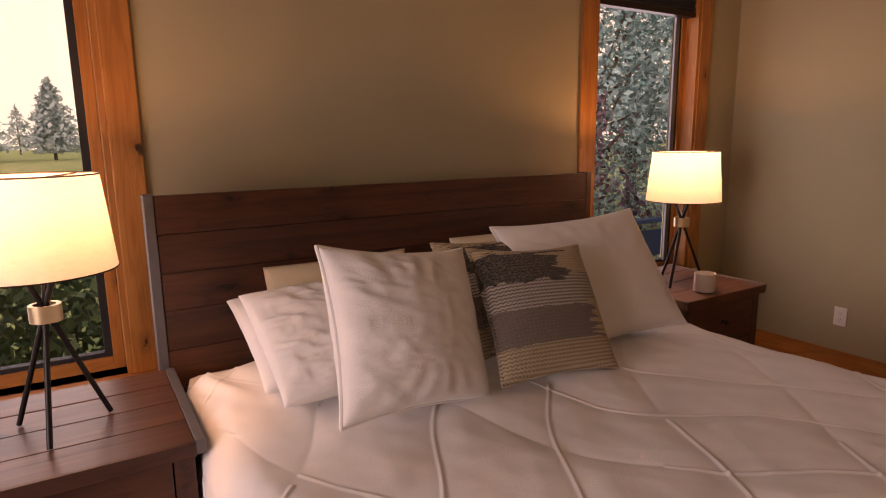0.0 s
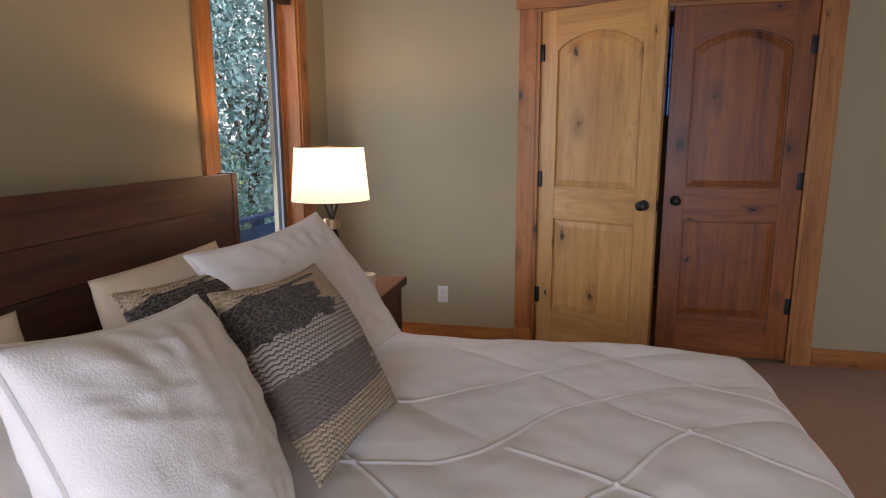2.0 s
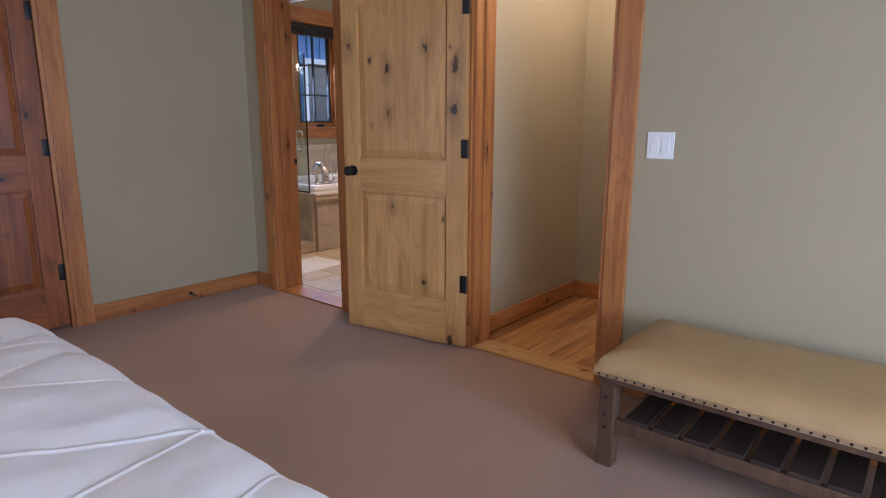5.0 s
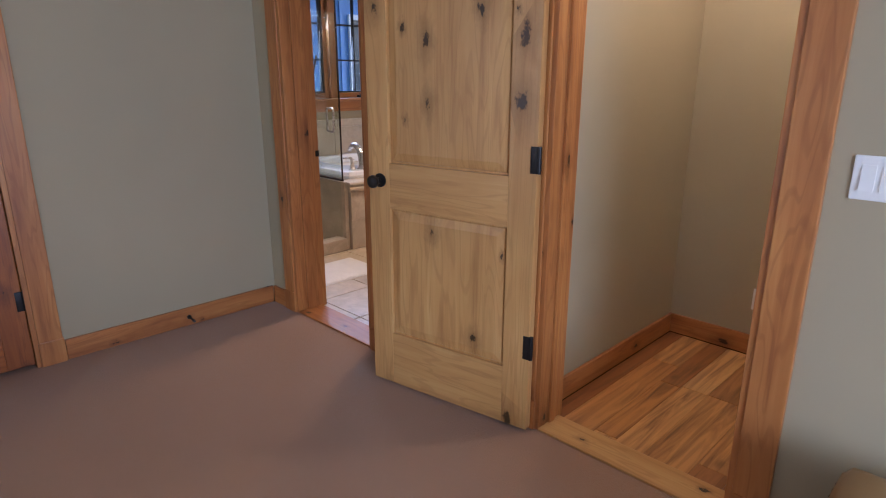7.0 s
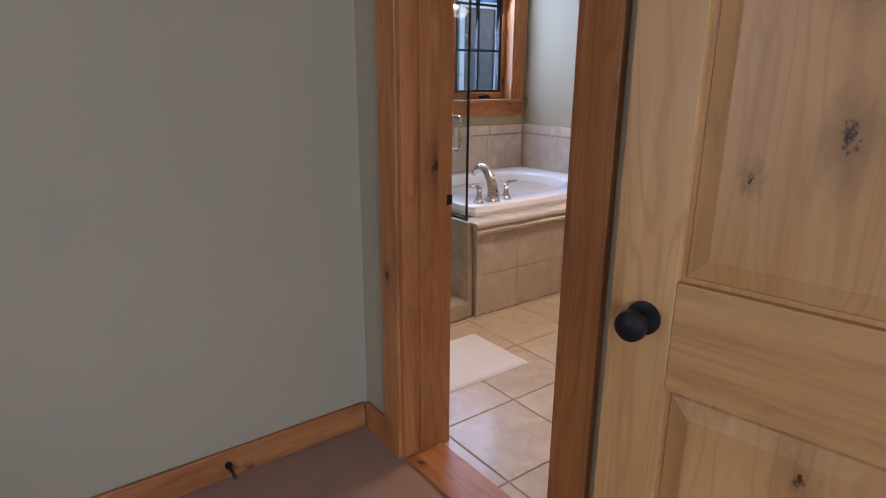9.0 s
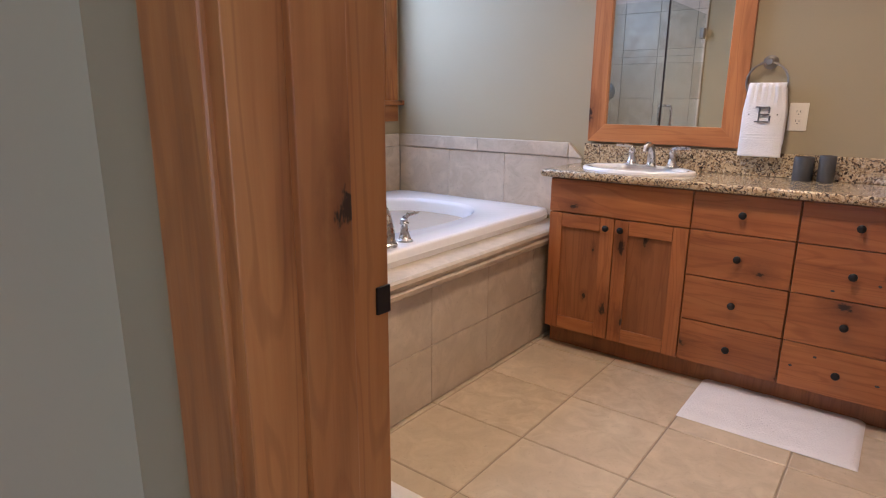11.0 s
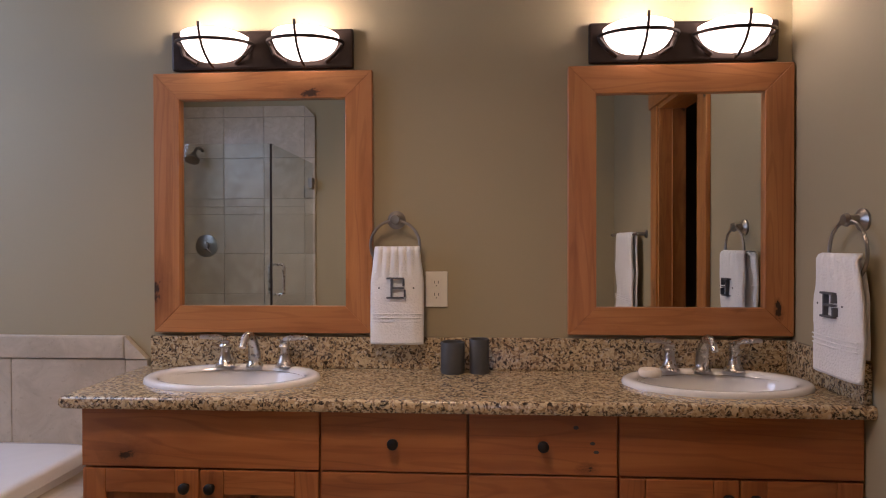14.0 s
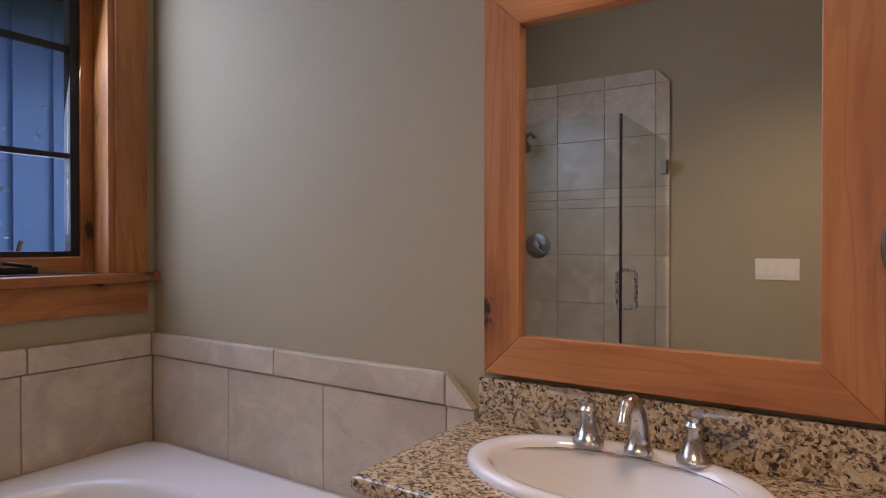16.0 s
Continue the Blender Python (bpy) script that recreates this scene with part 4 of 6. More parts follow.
cushion("throw_pillow", 0.54, 0.495, 0.22, M["linen"], pose(2.172, 3.29, 0.872, -25, 8, 8), "white slubbed linen pillow leaning on the others", 0.010, 0.004, 9)


def nightstand(x0, x1, y0, y1, top, label):
    w, d = x1 - x0, y1 - y0
    host = thing("nightstand", label, "nightstand", "nightstands beside the bed", pose(x0, y0, 0))
    n = 4
    tp = part("top", bx(B(), 0.012, w - 0.012, 0.010, d, top - 0.040, top - 0.014), M["dark_y"], host, "dark planked top")
    for i in range(n):
        part("plank", bx(B(), 0.006, w - 0.030, d * i / n + 0.002, d * (i + 1) / n - 0.002, top - 0.030, top - random.uniform(0, 0.002), 0.003), M["dark_top"], tp)
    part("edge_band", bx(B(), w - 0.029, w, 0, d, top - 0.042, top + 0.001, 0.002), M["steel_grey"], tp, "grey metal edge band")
    part("edge_band", bx(B(), 0.004, w - 0.03, -0.012, 0.001, top - 0.042, top + 0.001, 0.002), M["dark_x"], tp)
    for a in (0.03, w - 0.085):
        for b in (0.02, d - 0.075):
            part("leg", bx(B(), a, a + 0.055, b, b + 0.055, 0, top - 0.041, 0.004), M["dark_y"], host)
    part("side_panel", bx(B(), 0.04, 0.058, 0.076, d - 0.076, 0.10, top - 0.042), M["dark_y"], host)
    part("side_panel", bx(B(), w - 0.068, w - 0.050, 0.076, d - 0.076, 0.10, top - 0.042), M["dark_y"], host)
    part("back_panel", bx(B(), 0.086, w - 0.086, d - 0.04, d - 0.022, 0.10, top - 0.042), M["dark_x"], host)
    part("floor_panel", bx(B(), 0.06, w - 0.07, 0.04, d - 0.04, 0.10, 0.12), M["dark_x"], host)
    for q0, q1 in ((0.125, 0.345), (0.350, top - 0.048)):
        dr = part("drawer", bx(B(), 0.089, w - 0.089, 0.020, 0.042, q0, q1, 0.003), M["dark_x"], host)
        bm = B()
        turned(bm, [(0, 0), (0.010, 0), (0.007, 0.012), (0.014, 0.022), (0.011, 0.030), (0, 0.031)], 14, Matrix.Translation((w / 2, 0.020, (q0 + q1) / 2)) @ Matrix.Rotation(radians(90), 4, "X"))
        part("drawer_knob", bm, M["black"], dr, "", True)
    return host


nightstand(0.93, 1.605, 3.415, 4.03, 0.625, "dark planked nightstand with grey metal edge, against the headboard")
nightstand(3.84, 4.525, 3.575, 4.20, 0.625, "dark stained nightstand beside the bed and window")


def table_lamp(cx, cy, z0, turn):
    host = thing("table_lamp", "lit tripod table lamp with a linen drum shade, on a nightstand", "lamp", "bedside lamps", pose(cx, cy, z0, 0, 0, turn))
    for i in range(3):
        a = 2 * math.pi * i / 3
        c, s = math.cos(a), math.sin(a)
        part("leg", rod(B(), (0.135 * c, 0.135 * s, 0.0), (-0.050 * c, -0.050 * s, 0.475), 0.0075, 0.0075, 10), M["black"], host, smooth=True)
    bm = B()
    turned(bm, [(0.028, 0.315), (0.040, 0.315), (0.040, 0.362), (0.028, 0.362)], 24)
    part("band", bm, M["brass"], host, "pale brass band", True)
    part("stem", rod(B(), (0, 0, 0.44), (0, 0, 0.52), 0.012), M["black"], host, smooth=True)
    bm = B()
    turned(bm, [(0.190, 0.455), (0.166, 0.712)], 56)
    sh = part("shade", bm, M["shade"], host, "cream linen shade", "all")
    for r, z in ((0.190, 0.455), (0.166, 0.712)):
        bm = B()
        tube(bm, [(r * math.cos(2 * math.pi * i / 48), r * math.sin(2 * math.pi * i / 48), z) for i in range(48)], 0.0022, 6, True)
        part("hoop", bm, M["bronze"], sh, smooth=True)
    bm = B()
    for i in range(3):
        a = 2 * math.pi * i / 3 + 0.5
        rod(bm, (0, 0, 0.70), (0.166 * math.cos(a), 0.166 * math.sin(a), 0.709), 0.0025, 0.0025, 6)
    part("spider", bm, M["bronze"], sh)
    bm = B()
    turned(bm, [(0, 0.52), (0.012, 0.523), (0.024, 0.555), (0.022, 0.585), (0, 0.600)], 16)
    part("light_bulb", bm, M["bulb"], host, "frosted bulb", True)
    return host


M["bulb"] = glow_mat("lamp_bulb", (1.0, 0.72, 0.40), 6.0)
table_lamp(1.265, 3.70, 0.628, 20)
table_lamp(4.13, 3.84, 0.628, 200)

candle = thing("candle", "white candle in a frosted glass tumbler on the nightstand", "candle", m=pose(4.11, 3.665, 0.626))
_bm = B()
turned(_bm, [(0, 0), (0.050, 0), (0.053, 0.004), (0.053, 0.095), (0.050, 0.096), (0.050, 0.062)], 32)
part("glass_jar", _bm, M["candle_glass"], candle, "", True)
_bm = B()
turned(_bm, [(0.0495, 0.060), (0.0, 0.061)], 32)
part("wax", _bm, M["wax"], candle, "", True)
part("wick", rod(B(), (0, 0, 0.061), (0.002, 0, 0.072), 0.0012, 0.0012, 6), M["slot"], candle)


def outlet(name, m, label, plate="white_plastic", rocker=0):
    """A cover plate that faces local -y: two sockets, or rocker switches."""
    w = 0.072 if rocker < 2 else 0.026 + 0.046 * rocker
    host = thing(name, label, "switch" if rocker else "outlet", m=m)
    part("plate", bx(B(), -w / 2, w / 2, -0.006, 0, -0.058, 0.058, 0.003), M[plate], host)
    if rocker:
        for i in range(rocker):
            cx = (i - (rocker - 1) / 2) * 0.046
            bm = B()
            prism(bm, [(-0.006, -0.034), (-0.012, -0.034), (-0.007, 0.034), (-0.006, 0.034)], 0, cx - 0.0165, cx + 0.0165)
            part("rocker", bm, M[plate], host)
    else:
        for z in (0.020, -0.020):
            fc = part("socket", bx(B(), -0.0165, 0.0165, -0.0085, -0.006, z - 0.014, z + 0.014, 0.002), M[plate], host)
            bm = B()
            bx(bm, -0.0075, -0.0055, -0.0090, -0.0084, z - 0.001, z + 0.008)
            bx(bm, 0.0055, 0.0075, -0.0090, -0.0084, z - 0.001, z + 0.007)
            bx(bm, -0.002, 0.002, -0.0090, -0.0084, z - 0.010, z - 0.006)
            part("slots", bm, M["slot"], fc)
    return host


outlet("outlet", pose(EX, 3.53, 0.327, 0, 0, -90), "white duplex wall outlet beside the nightstand")
outlet("outlet", pose(2.735, -1.39, 0.31, 0, 0, 180), "white duplex wall outlet in the hall")
outlet("light_switch", pose(2.12, 0.0, 1.185, 0, 0, 180), "white double rocker light switch beside the doorway", rocker=2)

stop_ = thing("door_stop", "black spring door stop on the baseboard", "door stop", m=pose(EX - 0.017, 0.582, 0.055))
part("rod", rod(B(), (0, 0, 0), (-0.065, 0, -0.004), 0.005), M["black"], stop_, smooth=True)
part("base", rod(B(), (0, 0, 0), (-0.008, 0, 0), 0.013), M["black"], stop_, smooth=True)
part("tip", rod(B(), (-0.062, 0, -0.004), (-0.078, 0, -0.005), 0.008), M["slot"], stop_, smooth=True)

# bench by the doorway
# Slats under the seat: the bench wood's colour darkened to near black.
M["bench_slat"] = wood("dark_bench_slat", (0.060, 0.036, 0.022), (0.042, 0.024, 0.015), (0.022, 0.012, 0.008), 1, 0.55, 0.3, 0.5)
bench = thing("bench", "tan leather bench with nailhead trim and slatted wooden shelf", "bench", m=pose(1.37, 0.405, 0))
_L, _D = 0.68, 0.29


def bench_seat():
    bm = B()
    def f(u, v):
        a, b = 2 * u - 1, 2 * v - 1
        q = 1 - max(abs(a) ** 8, abs(b) ** 4)
        e = max(0.0, q) ** 0.5
        x, y = a * _L * 1.0, b * _D
        return Vector((x, y, 0.405 + 0.072 * e + 0.004 * noise.noise(Vector((x * 4, y * 4, 0)))))
    grid(bm, 60, 30, f)
    r = bmesh.ops.extrude_edge_only(bm, edges=[e for e in bm.edges if e.is_boundary])
    for v in [g for g in r["geom"] if isinstance(g, bmesh.types.BMVert)]:
        v.co.z = 0.372
    bmesh.ops.recalc_face_normals(bm, faces=bm.faces)
    part("seat", bm, M["leather"], bench, "worn tan leather seat", True)


bench_seat()
part("seat_frame", bx(B(), -_L + 0.012, _L - 0.012, -_D + 0.012, _D - 0.012, 0.345, 0.385, 0.004), M["bench_wood"], bench)
_strip = part("nail_trim", bx(B(), -_L - 0.003, _L + 0.003, _D + 0.0005, _D + 0.004, 0.372, 0.388), M["brass"], bench, "pale trim strip")
part("nail_trim", bx(B(), _L + 0.0005, _L + 0.004, -_D, _D, 0.372, 0.388), M["brass"], bench, "pale trim strip")
_nail = B()
turned(_nail, [(0.0052, 0), (0.0042, 0.0025), (0, 0.0036)], 8)
_nail_me = mesh_of("nailhead", _nail, M["bronze"], True)
for _i in range(40):
    _o = new("nailhead", _nail_me)
    _o.parent = _strip
    _o.matrix_basis = pose(-_L + 0.02 + _i * (2 * _L - 0.04) / 39, _D + 0.004, 0.380, -90, 0, 0)
for _i in range(16):
    _o = new("nailhead", _nail_me)
    _o.parent = _strip
    _o.matrix_basis = pose(_L + 0.004, -_D + 0.03 + _i * (2 * _D - 0.06) / 15, 0.380, 0, 90, 0)
for _x in (-_L + 0.045, _L - 0.045):
    for _y in (-_D + 0.055, _D - 0.055):
        _bm = B()
        bx(_bm, -0.030, 0.030, -0.030, 0.030, 0, 0.352, 0.005)
        _bm.transform(Matrix.Translation((_x, _y, 0)))
        _lg = part("leg", _bm, M["bench_wood"], bench)
        if _y > 0:
            for _pz in (0.16, 0.21, 0.28):
                _b2 = B()
                turned(_b2, [(0.008, 0), (0.006, 0.003), (0, 0.004)], 8, Matrix.Translation((_x + 0.004, _y + 0.030, _pz)) @ Matrix.Rotation(radians(-90), 4, "X"))
                part("peg", _b2, M["bronze"], _lg, smooth=True)
    part("stretcher", bx(B(), _x - 0.018, _x + 0.018, -_D + 0.086, _D - 0.086, 0.275, 0.335, 0.004), M["bench_wood"], bench)
for _y in (-_D + 0.055, _D - 0.055):
    part("shelf_rail", bx(B(), -_L + 0.075, _L - 0.075, _y - 0.014, _y + 0.014, 0.145, 0.195, 0.004), M["bench_wood"], bench)
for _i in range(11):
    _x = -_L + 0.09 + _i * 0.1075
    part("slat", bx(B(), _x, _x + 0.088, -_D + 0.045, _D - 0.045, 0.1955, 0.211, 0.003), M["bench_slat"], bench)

# ---- bathroom things, in the room's own frame ----
ORIGIN.xyz = BATH
VX0, VX1, VF = 3.793, 5.875, -2.433   # vanity ends and the face of its fronts
CT = 0.905                            # counter top


def pull(parent, x, z):
    bm = B()
    turned(bm, [(0, 0), (0.008, 0), (0.006, 0.010), (0.015, 0.016), (0.015, 0.022), (0.010, 0.027), (0, 0.028)], 16, Matrix.Translation((x, VF, z)) @ Matrix.Rotation(radians(-90), 4, "X"))
    part("knob", bm, M["black"], parent, "black knob", True)


def carcass(name, x0, x1, label, top=0.866):
    host = thing(name, label, "cabinet", "vanity units under one counter", pose(0, 0, 0))
    part("body", bx(B(), x0 + 0.001, x1 - 0.001, RY + 0.003, VF - 0.020, 0.105, top), M["cab_z"], host)
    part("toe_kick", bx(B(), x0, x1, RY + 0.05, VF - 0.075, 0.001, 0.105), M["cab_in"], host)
    return host


def shaker(host, x0, x1, z0, z1, knob_x):
    w = 0.066
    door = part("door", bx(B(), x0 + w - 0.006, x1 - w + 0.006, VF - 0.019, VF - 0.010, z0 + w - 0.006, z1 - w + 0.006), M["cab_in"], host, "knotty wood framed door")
    for a in ((x0, x0 + w, z0, z1, "cab_z"), (x1 - w, x1, z0, z1, "cab_z"), (x0 + w, x1 - w, z0, z0 + w, "cab_x"), (x0 + w, x1 - w, z1 - w, z1, "cab_x")):
        part("frame_board", bx(B(), a[0] + 0.0005, a[1] - 0.0005, VF - 0.0195, VF, a[2], a[3], 0.003), M[a[4]], door)
    pull(door, knob_x, z1 - 0.045)


def sink_unit(x0, x1, label):
    host = carcass("vanity_cabinet", x0, x1, label, 0.72)
    for a, b in ((x0 + 0.001, x0 + 0.018), (x1 - 0.018, x1 - 0.001)):
        part("side", bx(B(), a, b, RY + 0.003, VF - 0.020, 0.72, 0.866), M["cab_z"], host)
    part("false_front", bx(B(), x0 + 0.003, x1 - 0.003, VF - 0.0195, VF, 0.703, 0.862, 0.003), M["cab_x"], host)
    mid = (x0 + x1) / 2
    shaker(host, x0 + 0.004, mid - 0.002, 0.108, 0.697, mid - 0.035)
    shaker(host, mid + 0.002, x1 - 0.004, 0.108, 0.697, mid + 0.035)
    return host


def drawer_unit(x0, x1, label):
    host = carcass("drawer_cabinet", x0, x1, label)
    for z0, z1 in ((0.108, 0.298), (0.302, 0.498), (0.502, 0.698), (0.703, 0.862)):
        d = part("drawer", bx(B(), x0 + 0.003, x1 - 0.003, VF - 0.0195, VF, z0, z1, 0.003), M["cab_x"], host)
        pull(d, (x0 + x1) / 2, (z0 + z1) / 2)
        if random.random() < 0.8:
            for _ in range(3):
                bm = B()
                px, pz = random.uniform(x0 + 0.03, x1 - 0.03), random.uniform(z0 + 0.03, z1 - 0.03)
                turned(bm, [(0.0, 0.0), (random.uniform(0.003, 0.006), 0.0), (0, 0.0004)], 7, Matrix.Translation((px, VF + 0.0001, pz)) @ Matrix.Rotation(radians(-90), 4, "X"), random.uniform(1, 1.8), 1)
                part("worm_hole", bm, M["slot"], d)
    return host


sink_unit(5.207, VX1, "knotty stained wood sink cabinet with two framed doors")
drawer_unit(4.809, 5.207, "knotty stained wood stack of four drawers")
drawer_unit(4.416, 4.809, "knotty stained wood stack of four drawers")
sink_unit(VX0, 4.416, "knotty stained wood sink cabinet with two framed doors")

counter = thing("countertop", "brown speckled polished granite vanity top with backsplash", "countertop")
SINKS = ((5.522, -2.615), (4.098, -2.615))


def counter_slab():
    """The slab, with round holes for the two basins."""
    bm = B()
    x0, x1, y0, y1 = RW + 0.002, VX1 + 0.022, RY + 0.002, -2.400
    rx, ry, nseg = 0.215, 0.125, 40
    def cell(a0, a1, cx, cy):
        ring = [bm.verts.new((cx + rx * math.cos(2 * math.pi * i / nseg), cy + ry * math.sin(2 * math.pi * i / nseg), CT)) for i in range(nseg)]
        def edge(t):
            c, s = math.cos(t), math.sin(t)
            k = min((a1 - cx) / c if c > 1e-6 else 1e9, (a0 - cx) / c if c < -1e-6 else 1e9, (y1 - cy) / s if s > 1e-6 else 1e9, (y0 - cy) / s if s < -1e-6 else 1e9)
            return (cx + k * c, cy + k * s, CT)
        out = [bm.verts.new(edge(2 * math.pi * i / nseg)) for i in range(nseg)]
        for q in ((a1, y1), (a0, y1), (a0, y0), (a1, y0)):
            j = min(range(nseg), key=lambda i: (out[i].co.x - q[0]) ** 2 + (out[i].co.y - q[1]) ** 2)
            out[j].co = (q[0], q[1], CT)
        for i in range(nseg):
            j = (i + 1) % nseg
            bm.faces.new((ring[i], out[i], out[j], ring[j]))
    m0, m1 = 4.45, 5.15
    cell(m1, x1, *SINKS[0])
    cell(x0, m0, *SINKS[1])
    vs = [bm.verts.new(p) for p in ((m0, y0, CT), (m1, y0, CT), (m1, y1, CT), (m0, y1, CT))]
    bm.faces.new(vs)
    # rounded front and end
    prof = [(0, 0), (0.006, -0.002), (0.010, -0.008), (0.011, -0.016), (0.010, -0.025), (0.005, -0.034), (-0.015, -0.037), (-0.05, -0.037)]
    pts = [((x0, y1), (0, 1)), ((x1, y1), (1, 1)), ((x1, y0), (1, 0))]
    rows = [[bm.verts.new((p[0] + n[0] * a, p[1] + n[1] * a, CT + b)) for a, b in prof] for p, n in pts]
    for r0, r1 in zip(rows, rows[1:]):
        for i in range(len(prof) - 1):
            bm.faces.new((r0[i], r0[i + 1], r1[i + 1], r1[i]))
    bmesh.ops.recalc_face_normals(bm, faces=bm.faces)
    return part("slab", bm, M["granite"], counter, "", True)


counter_slab()
part("backsplash", bx(B(), RW + 0.024, 5.872, RY + 0.0015, RY + 0.022, CT + 0.0005, 1.008, 0.003), M["granite"], counter)
part("side_splash", bx(B(), RW + 0.0015, RW + 0.022, RY + 0.0015, -2.41, CT + 0.0005, 1.008, 0.003), M["granite"], counter)


def basin(cx, cy):
    host = thing("sink", "white oval drop-in porcelain sink in the counter", "sink", "vanity sinks", pose(cx, cy, CT))
    bm = B()
    turned(bm, [(1.0, 0.000), (1.0, 0.006), (0.985, 0.013), (0.95, 0.016), (0.86, 0.014), (0.82, 0.008), (0.79, -0.010), (0.74, -0.050), (0.62, -0.100), (0.40, -0.128), (0.10, -0.135), (0.09, -0.136)], 56, Matrix(), 0.265, 0.165)
    part("bowl", bm, M["porcelain"], host, "", "all")
    bm = B()
    turned(bm, [(0, -0.132), (0.020, -0.132), (0.024, -0.135)], 20)
    part("drain", bm, M["nickel"], host, "nickel drain", True)
    return host


for _c in SINKS:
    basin(*_c)


def faucet(cx, cy, z, big=1.0, turn=0, name="faucet", label="brushed nickel widespread faucet with lever handles"):
    host = thing(name, label, "faucet", "", pose(cx, cy, z, 0, 0, turn))
    bm = B()
    turned(bm, [(0.028, 0), (0.028, 0.006), (0.022, 0.012), (0.019, 0.030)], 20)
    pts, rad = [], []
    for i in range(15):
        a = math.pi * 0.80 * i / 14
        pts.append((0, 0.060 * (1 - math.cos(a)), 0.020 + 0.085 * math.sin(a) + 0.012 * i / 14))
        rad.append(0.021 - 0.011 * i / 14)
    tube(bm, pts, rad, 12)
    bm.transform(Matrix.Scale(big if big > 1.3 else 0.95, 4))
    part("spout", bm, M["nickel"], host, "", True)
    for s in (-1, 1):
        bm = B()
        m = Matrix.Translation((s * 0.098 * (1.0 if big < 1.3 else 1.15), 0.0, 0))
        turned(bm, [(0.027, 0), (0.027, 0.005), (0.020, 0.010), (0.013, 0.034), (0.012, 0.052), (0.016, 0.058), (0.012, 0.064), (0.014, 0.072), (0, 0.078)], 18, m)
        tube(bm, [m @ Vector((0, 0, 0.074)), m @ Vector((s * 0.020, 0.002, 0.082)), m @ Vector((s * 0.070, 0.004, 0.083))], [0.009, 0.0085, 0.006], 8)
        if big != 1:
            bm.transform(Matrix.Translation(m.translation) @ Matrix.Scale(min(big, 1.3), 4) @ Matrix.Translation(-m.translation))
        part("handle", bm, M["nickel"], host, "", True)
    return host


for _cx in (5.502, 4.090):
    faucet(_cx, -2.742, CT + 0.013, 1.14)


def framed_mirror(x0, x1, z0, z1):
    host = thing("wall_mirror", "rectangular mirror in a wide knotty wood frame", "mirror", "vanity mirrors", pose((x0 + x1) / 2, RY, z0))
    w, h, f = (x1 - x0) / 2, z1 - z0, 0.088
    for name, pts, mat in (("frame_board", [(-w, 0), (w, 0), (w - f, f), (-w + f, f)], "mir_x"), ("frame_board", [(-w, h), (-w + f, h - f), (w - f, h - f), (w, h)], "mir_x"),
                           ("frame_board", [(-w, 0), (-w + f, f), (-w + f, h - f), (-w, h)], "mir_z"), ("frame_board", [(w, 0), (w, h), (w - f, h - f), (w - f, f)], "mir_z")):
        bm = prism(B(), pts, 1, 0.002, 0.030)
        bmesh.ops.bevel(bm, geom=list(bm.edges), offset=0.0015, segments=1, affect="EDGES")
        part(name, bm, M[mat], host)
    part("mirror_glass", bx(B(), -w + f - 0.006, w - f + 0.006, 0.004, 0.014, f - 0.006, h - f + 0.006), M["mirror"], host, "silvered glass")
    return host


M["mir_z"] = wood("mirror_frame_upright", (0.60, 0.27, 0.09), (0.48, 0.19, 0.06), (0.28, 0.09, 0.028), 2, 0.36, 0.7, 0.3)
M["mir_x"] = wood("mirror_frame_level", (0.60, 0.27, 0.09), (0.48, 0.19, 0.06), (0.28, 0.09, 0.028), 0, 0.36, 0.7, 0.3, 1.0, 4.2)
framed_mirror(5.124, 5.854, 1.021, 1.876)
framed_mirror(3.797, 4.494, 1.021, 1.876)


